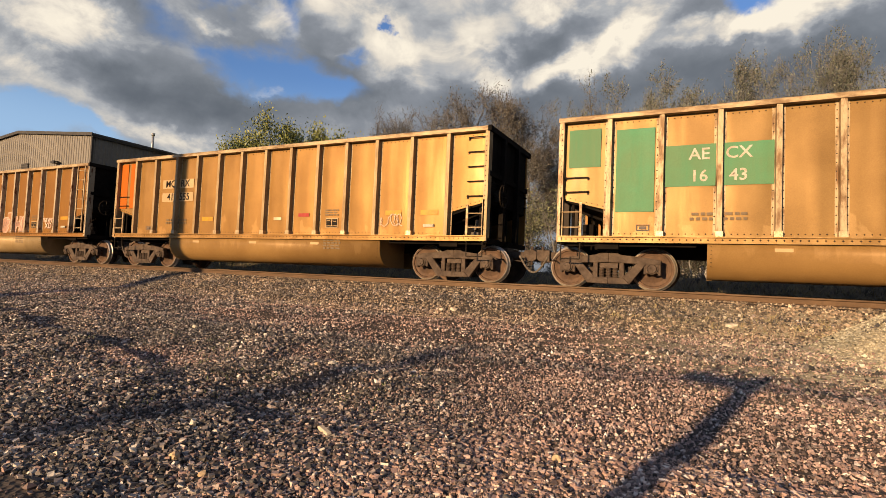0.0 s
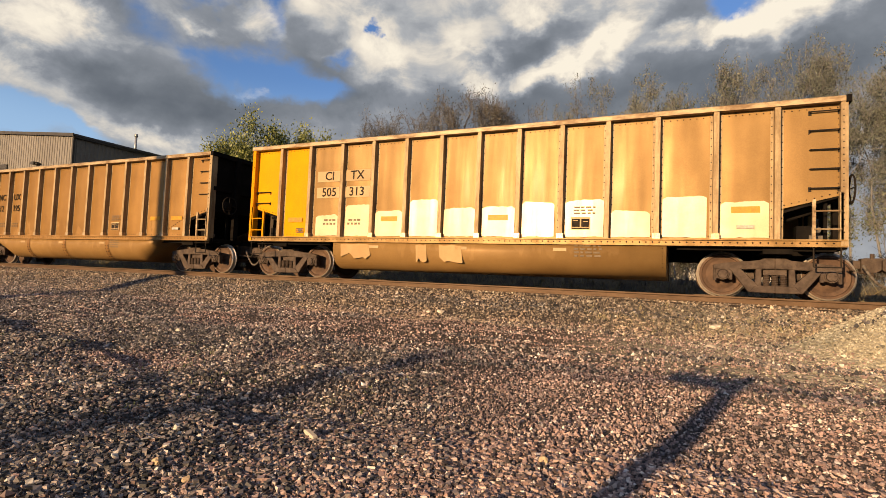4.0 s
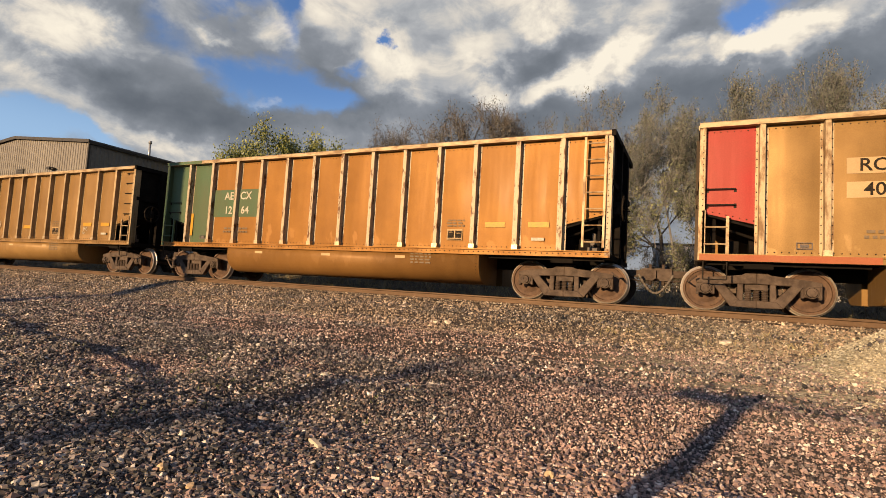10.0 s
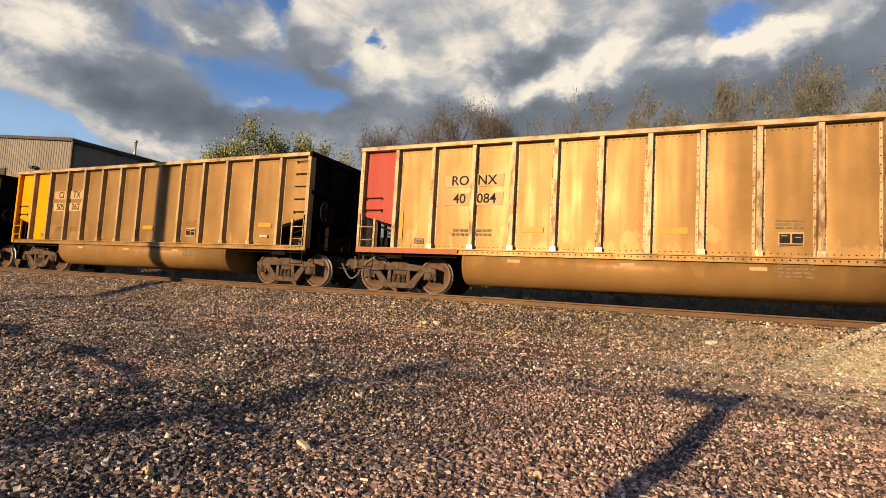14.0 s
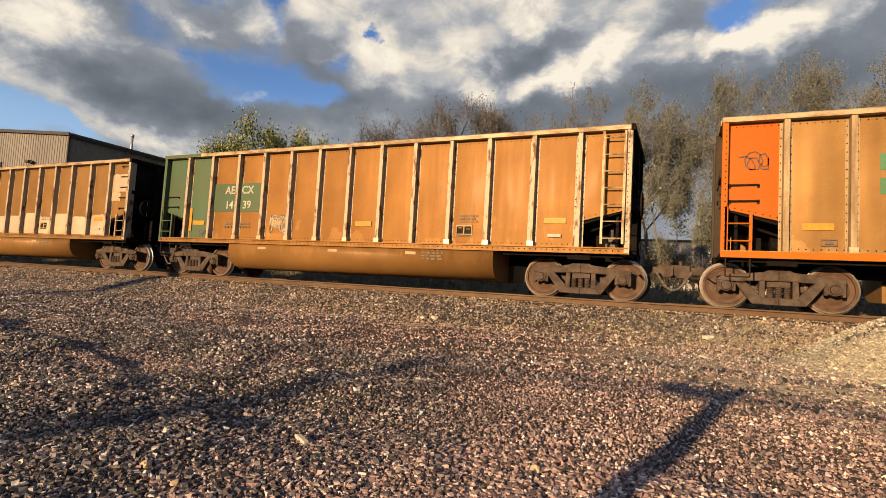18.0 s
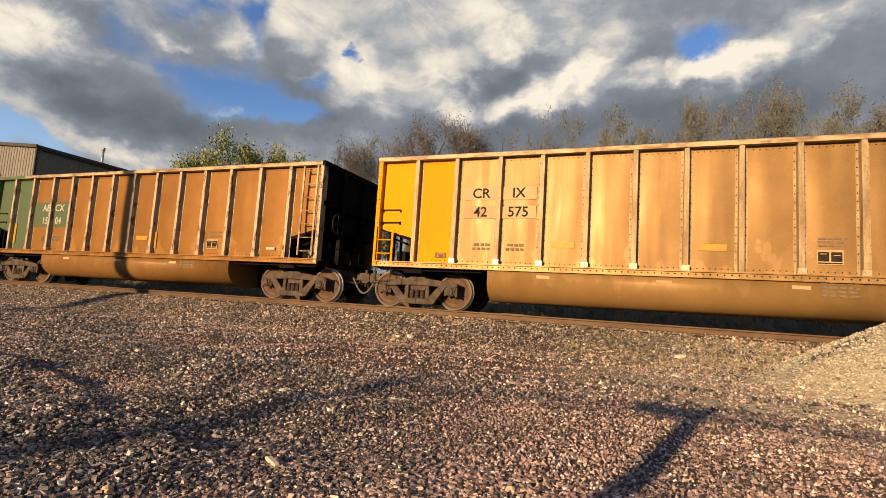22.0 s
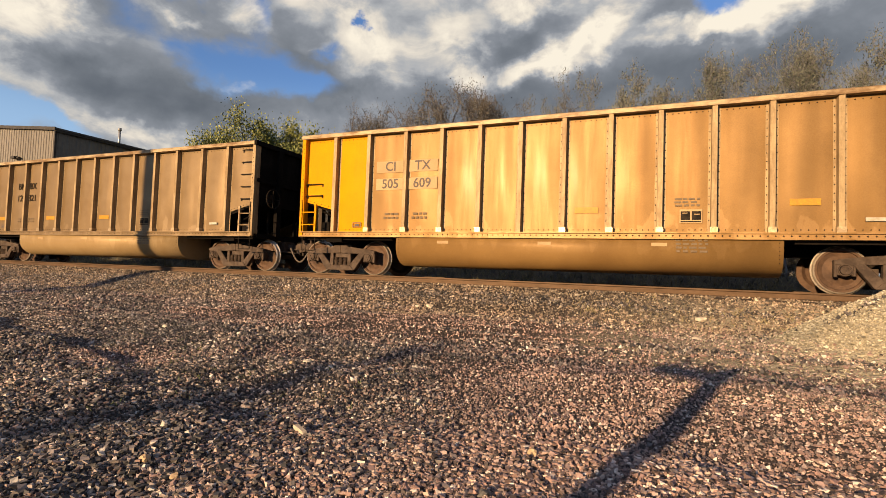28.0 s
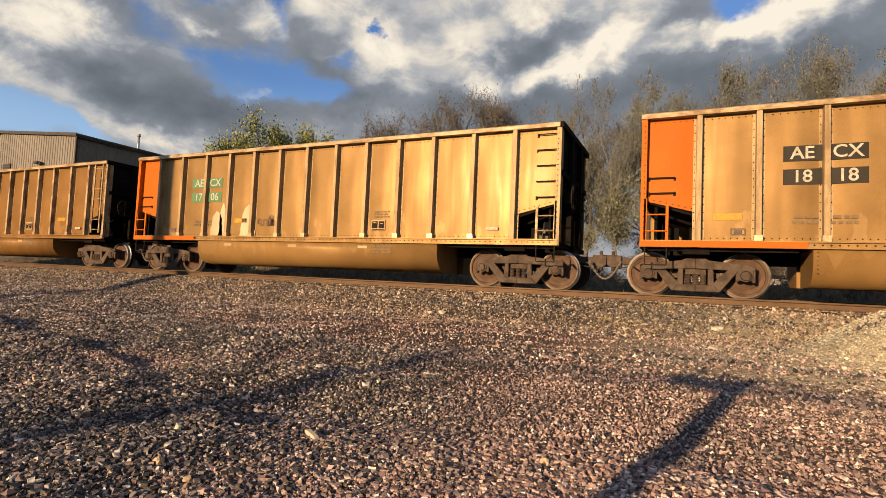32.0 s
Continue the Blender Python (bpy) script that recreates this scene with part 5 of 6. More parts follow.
def truck_meshes():
    def frame_mesh():
        bm = bmesh.new()
        y0, y1 = -1.10, -0.95
        for s in (-1, 1):
            prism(bm, [(s * 0.0, 0.58), (s * 0.60, 0.56), (s * 0.60, 0.72), (s * 0.26, 0.74), (s * 0.20, 0.79), (s * 0.0, 0.79)][::s], y0, y1)
            prism(bm, [(s * 0.58, 0.57), (s * 0.80, 0.55), (s * 1.08, 0.56), (s * 1.10, 0.64), (s * 0.92, 0.68), (s * 0.58, 0.72)][::s], y0, y1)
            prism(bm, [(s * 0.82, 0.60), (s * 0.62, 0.60), (s * 0.25, 0.20), (s * 0.46, 0.11)][::s], y0, y1)
            prism(bm, [(s * 0.0, 0.10), (s * 0.46, 0.11), (s * 0.34, 0.24), (s * 0.0, 0.25)][::s], y0 - 0.02, y1)
            prism(bm, [(s * 0.23, 0.22), (s * 0.35, 0.22), (s * 0.33, 0.61), (s * 0.23, 0.61)][::s], y0 + 0.01, y1)
            box(bm, s * 0.915 - 0.14, s * 0.915 + 0.14, y0 + 0.01, y1, 0.36, 0.58)
            box(bm, s * 1.06 - 0.03, s * 1.06 + 0.03, y0 + 0.02, y1, 0.32, 0.58)
            box(bm, s * 0.77 - 0.03, s * 0.77 + 0.03, y0 + 0.02, y1, 0.34, 0.58)
        bmesh.ops.bevel(bm, geom=list(bm.edges), offset=0.012, segments=1, affect="EDGES")
        return mesh_of("side_frame", bm, CAST)

    def bolster():
        bm = bmesh.new()
        box(bm, -0.20, 0.20, -1.03, 1.03, 0.46, 0.60)
        box(bm, -0.16, 0.16, -0.6, 0.6, 0.58, 0.80)
        for s in (-1, 1):
            box(bm, s * 0.40 - 0.06, s * 0.40 + 0.06, -0.85, 0.85, 0.38, 0.50)
            box(bm, -0.13, 0.13, s * 0.62 - 0.12, s * 0.62 + 0.12, 0.76, 0.88)
        return mesh_of("truck", bm, CAST)

    def spring():
        bm = bmesh.new()
        rings = []
        for k in range(13):
            r, z = (0.068 if k % 2 else 0.050), 0.24 + 0.0175 * k
            rings.append([bm.verts.new((r * math.cos(0.628 * i), r * math.sin(0.628 * i), z)) for i in range(10)])
        for a, b in zip(rings, rings[1:]):
            for i in range(10):
                bm.faces.new((a[i], a[(i + 1) % 10], b[(i + 1) % 10], b[i]))
        return mesh_of("spring", bm, CAST)

    def cap():
        bm = bmesh.new()
        tube(bm, (0, -1.13, 0), (0, -0.95, 0), 0.115, 0.13, 14)
        tube(bm, (0, -1.165, 0), (0, -1.13, 0), 0.085, 0.10, 14)
        for k in range(3):
            a = 2.094 * k + 0.5
            tube(bm, (0.05 * math.cos(a), -1.185, 0.05 * math.sin(a)), (0.05 * math.cos(a), -1.16, 0.05 * math.sin(a)), 0.018, 0.018, 6)
        return mesh_of("bearing_cap", bm, CAST)

    return stored("frame_cast", frame_mesh), stored("bolster", bolster), stored("spring", spring), stored("cap", cap)


WHEELS = []


def add_truck(car, x):
    side_frame, bolster, spring, cap = truck_meshes()
    truck = part("truck", bolster, car, (x, 0, 0), "dusty brown cast steel truck")
    part("side_frame", side_frame, truck)
    part("side_frame", side_frame, truck, (0, 2.05, 0))
    for dx in (-0.145, 0.0, 0.145):
        part("spring", spring, truck, (dx, -1.045, 0))
    for s in (-1, 1):
        part("bearing_cap", cap, truck, (s * AXLES, 0, RADIUS))
        w = part("wheelset", wheelset_mesh(), truck, (s * AXLES, 0, RADIUS), "rust-brown wheels with a polished tread")
        WHEELS.append((w, s * AXLES, s))


def coupler_mesh(s):
    def make():
        bm = bmesh.new()
        box(bm, min(s * 7.2, s * 7.78), max(s * 7.2, s * 7.78), -0.09, 0.09, 0.80, 0.96)
        box(bm, min(s * 7.1, s * 7.32), max(s * 7.1, s * 7.32), -0.24, 0.24, 0.70, 1.05)
        prism(bm, [(s * 7.76, 0.72), (s * 8.00, 0.72), (s * 8.08, 0.78), (s * 8.08, 0.96), (s * 8.0, 1.0), (s * 7.76, 1.0)][::s], -0.17, 0.05)
        prism(bm, [(s * 7.86, 0.72), (s * 8.15, 0.74), (s * 8.15, 1.02), (s * 7.86, 1.02)][::s], 0.03, 0.19)
        tube(bm, (s * 7.95, -0.1, 0.62), (s * 7.95, -0.1, 1.10), 0.04, 0.04, 8)
        bent(bm, [(s * 7.25, -1.3, 0.82), (s * 7.4, -1.25, 0.70), (s * 7.45, -0.5, 0.74), (s * 7.9, -0.2, 0.68)], 0.016)
        return mesh_of("coupler", bm, CAST)
    return stored(("coupler", s), make)


def hose_mesh(s):
    def make():
        bm = bmesh.new()
        bent(bm, [(s * (7.72 + 0.37 * k / 6), -0.42, 0.72 - 0.42 * math.sin(math.pi / 2 * k / 6)) for k in range(7)], 0.028, 7)
        return mesh_of("air_hose", bm, RUBBER)
    return stored(("hose", s), make)


def grab_mesh(w):
    def make():
        bm = bmesh.new()
        bent(bm, [(-w / 2, SHEETY, 0), (-w / 2, SHEETY - 0.075, 0), (w / 2, SHEETY - 0.075, 0), (w / 2, SHEETY, 0)], 0.014)
        box(bm, -w / 2 - 0.025, -w / 2 + 0.025, SHEETY - 0.02, SHEETY, -0.06, 0.03)
        box(bm, w / 2 - 0.025, w / 2 + 0.025, SHEETY - 0.02, SHEETY, -0.06, 0.03)
        return mesh_of("grab_iron", bm, BLACK)
    return stored(("grab", w), make)


def steps_mesh(s, mat):
    """The open ladder frame below the sloping end sheet, and the stirrup under the sill."""
    def make():
        bm = bmesh.new()
        x0, x1 = s * 6.72, s * 7.14
        for x in (x0, x1):
            box(bm, x - 0.028, x + 0.028, SIDE, SIDE + 0.05, SILL1 - 0.02, 1.88 if x == x0 else 2.0)
        for z in (1.32, 1.66):
            tube(bm, (x0, SIDE - 0.01, z), (x1, SIDE - 0.01, z), 0.016, 0.016, 6)
        bent(bm, [(x0, SIDE + 0.04, SILL0), (x0, SIDE + 0.04, 0.62), (x1, SIDE + 0.04, 0.62), (x1, SIDE + 0.04, SILL0)], 0.014, 6, 1)
        return mesh_of("step_frame", bm, mat, BLACK)
    return stored(("steps", s, mat.name), make)


def corner_mesh(s, mat):
    def make():
        bm = bmesh.new()
        box(bm, min(s * 7.13, s * 7.24), max(s * 7.13, s * 7.24), SIDE, -1.36, SILL0, CHORD_Z)
        rivets(bm, [(s * 7.17, z) for z in between(1.2, 3.6, 20)], SIDE, 0.016)
        return mesh_of("corner_post", bm, mat, RIVET)
    return stored(("corner", s, mat.name), make)


def ladder_mesh():
    def make():
        bm = bmesh.new()
        for x in (6.66, 7.10):
            box(bm, x - 0.025, x + 0.025, SIDE - 0.075, SIDE - 0.04, 1.2, CHORD_Z - 0.03)
        for k in range(7):
            z = 1.32 + 0.365 * k
            tube(bm, (6.66, SIDE - 0.06, z), (7.10, SIDE - 0.06, z), 0.016, 0.016, 6)
        return mesh_of("ladder", bm, POST["worn"])
    return stored("ladder", make)


def brake_mesh():
    def make():
        bm = bmesh.new()
        n, r = 20, 0.28
        ring = [(7.42, -0.95 + r * math.cos(6.2832 * i / n), 2.15 + r * math.sin(6.2832 * i / n)) for i in range(n + 1)]
        bent(bm, ring, 0.018)
        for i in range(0, n, 5):
            tube(bm, (7.38, -0.95, 2.15), ring[i], 0.014, 0.014, 6)
        box(bm, 7.22, 7.37, -1.07, -0.83, 2.02, 2.28)
        return mesh_of("brake_wheel", bm, BLACK)
    return stored("brake", make)


def rivet_row_mesh(s):
    def make():
        bm = bmesh.new()
        rivets(bm, [(s * (6.12 - 0.95 * k / 11), 1.80 - 0.50 * k / 11) for k in range(1, 11)], SHEETY - 0.018, 0.019, 0)
        return mesh_of("rivet_row", bm, RIVET)
    return stored(("rivet_row", s), make)


def valve_mesh():
    def make():
        bm = bmesh.new()
        box(bm, -0.12, 0.12, -0.10, 0.10, 0.0, 0.10)
        tube(bm, (0, 0, 0.10), (0, 0, 0.26), 0.085, 0.085, 12)
        tube(bm, (0, 0, 0.26), (0, 0, 0.42), 0.055, 0.045, 12)
        tube(bm, (0, -0.1, 0.18), (0, -0.2, 0.18), 0.05, 0.05, 10)
        tube(bm, (-0.3, 0, 0.20), (0, 0, 0.20), 0.022, 0.022, 8)
        return mesh_of("brake_valve", bm, RUBBER)
    return stored("valve", make)


def words_mesh(text, size, mat, name="lettering", weight=0.0):
    def make():
        cu = bpy.data.curves.new("words", "FONT")
        cu.body, cu.size, cu.align_x, cu.align_y, cu.extrude, cu.offset, cu.resolution_u = text, size, "CENTER", "CENTER", 0.003, weight, 3
        ob = bpy.data.objects.new("words", cu)
        scene.collection.objects.link(ob)
        me = bpy.data.meshes.new_from_object(ob.evaluated_get(bpy.context.evaluated_depsgraph_get()))
        bpy.data.objects.remove(ob)
        bpy.data.curves.remove(cu)
        me.transform(pose(0, 0, 0, 90))
        me.name = name
        me.materials.clear()
        me.materials.append(mat)
        return me
    return stored(("words", text, size, mat.name, weight), make)


def patch_mesh(name, w, h, mat, thick=0.004):
    def make():
        bm = bmesh.new()
        box(bm, -w / 2, w / 2, -thick, 0.0, -h / 2, h / 2)
        return mesh_of(name, bm, mat)
    return stored(("patch", name, round(w, 3), round(h, 3), mat.name), make)


def bars_mesh(rows, w, h, mat):
    """Small print that cannot be read: rows of short bars."""
    def make():
        rs2 = random.Random(rows * 31 + int(w * 100))
        bm = bmesh.new()
        for k in range(rows):
            z = h / 2 - h * (k + 0.5) / rows
            x = -w / 2 + rs2.uniform(0, 0.08) * w
            while x < w / 2 - 0.04:
                b = rs2.uniform(0.06, 0.14)
                box(bm, x, min(x + b, w / 2), -0.003, 0, z - h / rows * 0.28, z + h / rows * 0.28)
                x += b + rs2.uniform(0.02, 0.05)
        return mesh_of("small_print", bm, mat)
    return stored(("bars", rows, w, h, mat.name), make)


def notice_mesh():
    """The black-framed consolidated stencil low on the side."""
    def make():
        bm = bmesh.new()
        box(bm, -0.21, 0.21, -0.003, 0, -0.14, 0.14, 0)
        for x0, x1, z0, z1 in ((-0.19, -0.015, -0.08, 0.10), (0.015, 0.19, -0.08, 0.10), (-0.19, 0.19, -0.125, -0.10)):
            box(bm, x0, x1, -0.006, -0.003, z0, z1, 1)
        box(bm, -0.16, -0.06, -0.008, -0.006, 0.055, 0.07, 0)
        box(bm, 0.06, 0.16, -0.008, -0.006, 0.03, 0.045, 0)
        return mesh_of("notice_plate", bm, PAINT["blank"], INK["black"])
    return stored("notice", make)


def stencil_box_mesh():
    """A small black frame with a line across it."""
    def make():
        bm = bmesh.new()
        for x0, x1, z0, z1 in ((-0.13, 0.13, 0.05, 0.065), (-0.13, 0.13, -0.065, -0.045), (-0.13, -0.112, -0.045, 0.05), (0.112, 0.13, -0.045, 0.05), (-0.07, 0.07, -0.03, 0.03)):
            box(bm, x0, x1, -0.003, 0, z0, z1)
        return mesh_of("stencil_box", bm, INK["slate"])
    return stored("stencil_box", make)


def painted_bar_mesh(name, x0, x1, y, z0, z1, mat):
    """A stretch of a chord or sill under a coat of the end panel's paint."""
    def make():
        bm = bmesh.new()
        box(bm, x0, x1, y, y + 0.006, z0, z1)
        return mesh_of(name, bm, mat)
    return stored((name, mat.name), make)


def ribbon(bm, pts, thick):
    """One unbroken flat stroke along points in x and z."""
    n, edge = len(pts), []
    for i, (x, z) in enumerate(pts):
        p, q = pts[max(i - 1, 0)], pts[min(i + 1, n - 1)]
        ln = math.hypot(q[0] - p[0], q[1] - p[1]) or 1
        nx, nz = -(q[1] - p[1]) / ln * thick / 2, (q[0] - p[0]) / ln * thick / 2
        edge.append((bm.verts.new((x + nx, 0, z + nz)), bm.verts.new((x - nx, 0, z - nz))))
    for (a, b), (c, d) in zip(edge, edge[1:]):
        bm.faces.new((a, b, d, c))


def scrawl_mesh(seed, w, h, mat, strokes, thick=0.022):
    """Sprayed loops and strokes; no letters."""
    def make():
        rs2 = random.Random(seed)
        bm = bmesh.new()
        x, z, a = -w / 2, rs2.uniform(-h / 4, h / 4), rs2.uniform(-1, 1)
        pts = [(x, z)]
        for k in range(strokes):
            bend = rs2.choice((-1, 1)) * rs2.uniform(0.5, 1.2)
            for _ in range(rs2.randint(4, 7)):
                a += bend
                d = 0.10 * h / 0.5
                x = min(max(x + d * math.cos(a) + 0.14 * w / strokes, -w / 2), w / 2)
                z = min(max(z + d * math.sin(a) * 1.4, -h / 2), h / 2)
                if math.hypot(x - pts[-1][0], z - pts[-1][1]) > 0.015:
                    pts.append((x, z))
        ribbon(bm, pts, thick)
        return mesh_of("graffiti", bm, mat)
    return stored(("scrawl", seed, w, h, mat.name, strokes, thick), make)


def bubble_meshes(seed, w, h):
    """A fat slanting sprayed shape that is no letter: the filled body, its pale outline and a darker inner stroke."""
    def make():
        rs2 = random.Random(seed * 7 + 3)
        shapes = (
            [(-0.5, 0.0), (-0.2, 0.02), (-0.12, 0.38), (0.22, 0.36), (0.16, 0.0), (0.5, 0.04), (0.56, 0.95), (0.26, 1.0), (0.24, 0.62), (-0.1, 0.66), (-0.06, 1.0), (-0.4, 0.96)],
            [(-0.52, 0.02), (-0.1, 0.0), (0.12, 0.5), (0.3, 0.06), (0.58, 0.0), (0.34, 1.02), (-0.04, 1.1), (-0.3, 0.7)],
            [(-0.5, 0.1), (-0.2, -0.03), (0.3, 0.0), (0.54, 0.28), (0.5, 0.8), (0.2, 1.03), (-0.28, 1.0), (-0.54, 0.7)],
            [(-0.5, 0.0), (0.5, 0.04), (0.54, 0.3), (0.02, 0.34), (0.5, 0.72), (0.46, 1.02), (-0.5, 0.98), (-0.56, 0.68), (0.0, 0.66), (-0.52, 0.3)])
        lean = rs2.uniform(-0.12, 0.18)
        pts = [((x + lean * z + rs2.uniform(-0.04, 0.04)) * w * 1.12, (z + rs2.uniform(-0.04, 0.04)) * h) for x, z in shapes[seed % 4]]
        bm = bmesh.new()
        prism(bm, pts, -0.003, 0.0)
        fill = mesh_of("graffiti", bm, INK["mauve" if seed % 3 else "maroon"])
        bm = bmesh.new()
        ribbon(bm, pts + pts[:2], 0.036)
        line = mesh_of("outline", bm, INK["pink"])
        bm = bmesh.new()
        cx, cz = rs2.uniform(-0.06, 0.06), h * rs2.uniform(0.42, 0.6)
        ribbon(bm, [(cx - 0.10, cz - 0.12), (cx - 0.02, cz + 0.1), (cx + 0.06, cz - 0.06), (cx + 0.13, cz + 0.12)], 0.030)
        return fill, line, mesh_of("inner_stroke", bm, INK["purple"])
    return stored(("bubble", seed, round(w, 2), round(h, 2)), make)


def wash_mesh(w, h, mat):
    """A cleaned lower sheet: upright sides, an uneven upper edge with soft corners."""
    def make():
        rs2 = random.Random(int(3000 * w + 500 * h))
        n, tilt = 10, rs2.uniform(-0.04, 0.04)
        top = [(-w / 2 + w * i / n, h / 2 + tilt * (i / n - 0.5) + rs2.uniform(-0.012, 0.012) - (0.05 if i in (0, n) else 0.0)) for i in range(n + 1)]
        foot = [(-w / 2 + w * i / n, -h / 2 + rs2.uniform(0.0, 0.02)) for i in range(n + 1)]
        bm = bmesh.new()
        prism(bm, top + foot[::-1], -0.002, 0.0)
        return mesh_of("paint_patch", bm, mat)
    return stored(("wash", round(w, 3), round(h, 3), mat.name), make)


def splash_mesh(w, h, mat):
    """Thrown white paint: narrow and rounded at the top, broad and ragged below."""
    def make():
        rs2 = random.Random(int(1000 * w + 10 * h))
        left, right = [], []
        for i in range(9):
            t = i / 8
            half = w / 2 * (1 - t ** 3) ** 0.5 * (1 - 0.25 * t) + 0.02
            left.append((-half + rs2.uniform(-0.025, 0.025), h * t))
            right.append((half + rs2.uniform(-0.025, 0.025), h * t))
        bm = bmesh.new()
        prism(bm, right + left[::-1], -0.004, 0.0)
        return mesh_of("paint_patch", bm, mat)
    return stored(("splash", w, h), make)


def wipe_mesh(w, h, mat):
    """Dust wiped off in upright strokes: a straight top and a ragged foot."""
    def make():
        rs2 = random.Random(int(700 * w + 90 * h))
        n = max(4, int(w / 0.11))
        top = [(-w / 2 + w * i / n, h + rs2.uniform(-0.03, 0.0)) for i in range(n + 1)]
        foot = [(-w / 2 + w * (i + rs2.uniform(-0.3, 0.3)) / n + 0.03, rs2.uniform(0.0, 0.5) * h) for i in range(n + 1)]
        bm = bmesh.new()
        prism(bm, top + foot[::-1], -0.003, 0.0)
        return mesh_of("paint_patch", bm, mat)
    return stored(("wipe", w, h), make)


CENTRES = {kind: [-6.685] + [(a + b) / 2 for a, b in zip(xs, xs[1:])] + [6.685] for kind, xs in POSTS.items()}
ON = SHEETY - 0.030                            # the plane of what is painted on the sheets


def coal_car(index, tone, ends, words, patch, ink, label, tub="square", tub_tone="tan", posts="worn", ladder="grabs", extras=()):
    car = tagged(new("coal_car"), label, "freight car", "coal cars of the train")
    sheet = SHEET[tone]
    rs2 = random.Random(500 + index)
    centres, posts_at = CENTRES[tub], POSTS[tub]
    for k, x in enumerate(centres):
        kind = "left" if k == 0 else "right" if k == 13 else "mid"
        w = 1.06 if kind != "mid" else posts_at[k] - posts_at[k - 1]
        m = PAINT[ends[k]] if k < len(ends) and ends[k] else sheet
        part("side_panel", panel_mesh(kind, m, w), car, (x, 0, 0), "%s painted end panel" % ends[k] if k < len(ends) and ends[k] else "")
    for k, x in enumerate(posts_at):
        part("side_post", post_mesh(POST[posts], 0 < k < 12 and (index * 5 + k * 3) % 7 > 0), car, (x, 0, 0))
    cm = PAINT[ends[0]] if ends and ends[0] in ("yellow", "orange", "green") else POST[posts]
    part("corner_post", corner_mesh(-1, cm), car)
    part("corner_post", corner_mesh(1, POST[posts]), car)
    for name, me, lab in hull_meshes(tone):
        part(name, me, car, label=lab)
    for x in posts_at:
        part("far_post", patch_mesh("far_post", 0.11, CHORD_Z - SILL0, SHEET["brown"], 0.08), car, (x, 1.58, (CHORD_Z + SILL0) / 2))
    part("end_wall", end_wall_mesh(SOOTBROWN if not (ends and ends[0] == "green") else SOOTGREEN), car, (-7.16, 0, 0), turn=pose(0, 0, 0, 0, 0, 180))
    # the east end faces away from the sun; its shade is in the colour
    part("end_wall", end_wall_mesh(SOOTSHADE), car, (7.16, 0, 0), "end wall with uprights, black with soot and painted shade")
    part("tub", tub_mesh(tub, TUB[tub_tone]), car, label="rounded belly tub of dusty sheet")
    if tub == "strapped":
        for x in (-2.5, -0.2, 2.3):
            part("strap", strap_mesh(), car, (x, 0, 0), "riveted strap round the tub")
        for s in (-1, 1):
            part("rivet_row", rivet_row_mesh(s), car, label="slanting row of dark rivets")
    for s in (-1, 1):
        add_truck(car, s * TRUCKS)
        part("coupler", coupler_mesh(s), car, (0, 0, -0.13), label="knuckle coupler in brown cast steel")
        part("air_hose", hose_mesh(s), car, label="black rubber air hose")
    part("step_frame", steps_mesh(-1, cm if cm != POST[posts] else CHORD), car)
    part("brake_wheel", brake_mesh(), car, label="black brake wheel")
    part("brake_valve", valve_mesh(), car, (6.82, -1.12, 1.14), "dusty grey brake valve in the open end bay")
    for z in ((2.44, 2.12) if tub == "square" else (2.2,)):
        part("grab_iron", grab_mesh(0.5), car, (-6.84, 0, z))
    if ladder == "grabs":
        part("step_frame", steps_mesh(1, CHORD), car)
        for k in range(5 if tub == "square" else 4):
            part("grab_iron", grab_mesh(0.46), car, (6.9, 0, 3.56 - 0.365 * k))
    else:
        part("ladder", ladder_mesh(), car, label="pale riveted side ladder")
    # reporting marks on the third and fourth panels
    da, db = (-0.09, -0.07) if tub == "strapped" else (0.08, -0.05) if words and words[0] in ("CR", "CI") else (0.17, -0.17)
    xa, xb = centres[2] + da, centres[3] + db
    high = 2.61 if patch == "block" and index else 2.65 if tub == "strapped" else 2.82
    rows = ((high, words[0], words[1]), (high - 0.45, words[2], words[3])) if words else ()
    if patch == "block":
        for x, w in ((centres[2], 0.94), (centres[3], 0.86)):
            part("colour_block", patch_mesh("colour_block", w, 0.86, PAINT["green" if index else "teal"]), car, (x, ON, high - 0.22), "green block behind the lettering")
    for z, left, right in rows:
        for x, t in ((xa, left), (xb, right)):
            if patch in PAINT:
                part("lettering_patch", patch_mesh("lettering_patch", 0.62 if index in (11, 17, 20, 21) else 0.84, 0.30, PAINT[patch]), car, (x, ON, z), "patch behind the lettering")
            part("lettering", words_mesh(t, 0.335, INK[ink], weight=0.004), car, (x, ON - 0.006, z), "stencilled characters")
    part("small_print", bars_mesh(2, 0.42, 0.2, INK["grey"]), car, (xa + 0.05, ON, 1.55), "faint weight stencils")
    part("small_print", bars_mesh(2, 0.42, 0.2, INK["grey"]), car, (xb - 0.05, ON, 1.55), "faint weight stencils")
    part("notice_plate", notice_mesh(), car, (centres[10 if tone == "rust" else 9] + rs2.uniform(-0.1, 0.1), ON, 1.47), "black and white inspection stencil")
    part("small_print", bars_mesh(3, 0.5, 0.2, INK["grey"]), car, (centres[10 if tone == "rust" else 9], ON, 1.76), "faint stencilled lines")
    part("small_print", bars_mesh(4, 0.62, 0.3, INK["grey"]), car, (2.6, -1.526, 0.86), "faint stencilled lines")
    part("tag_plate", patch_mesh("tag_plate", 0.3, 0.07, INK["white"], 0.03), car, (centres[12], ON, 1.38), "small white tag plate")
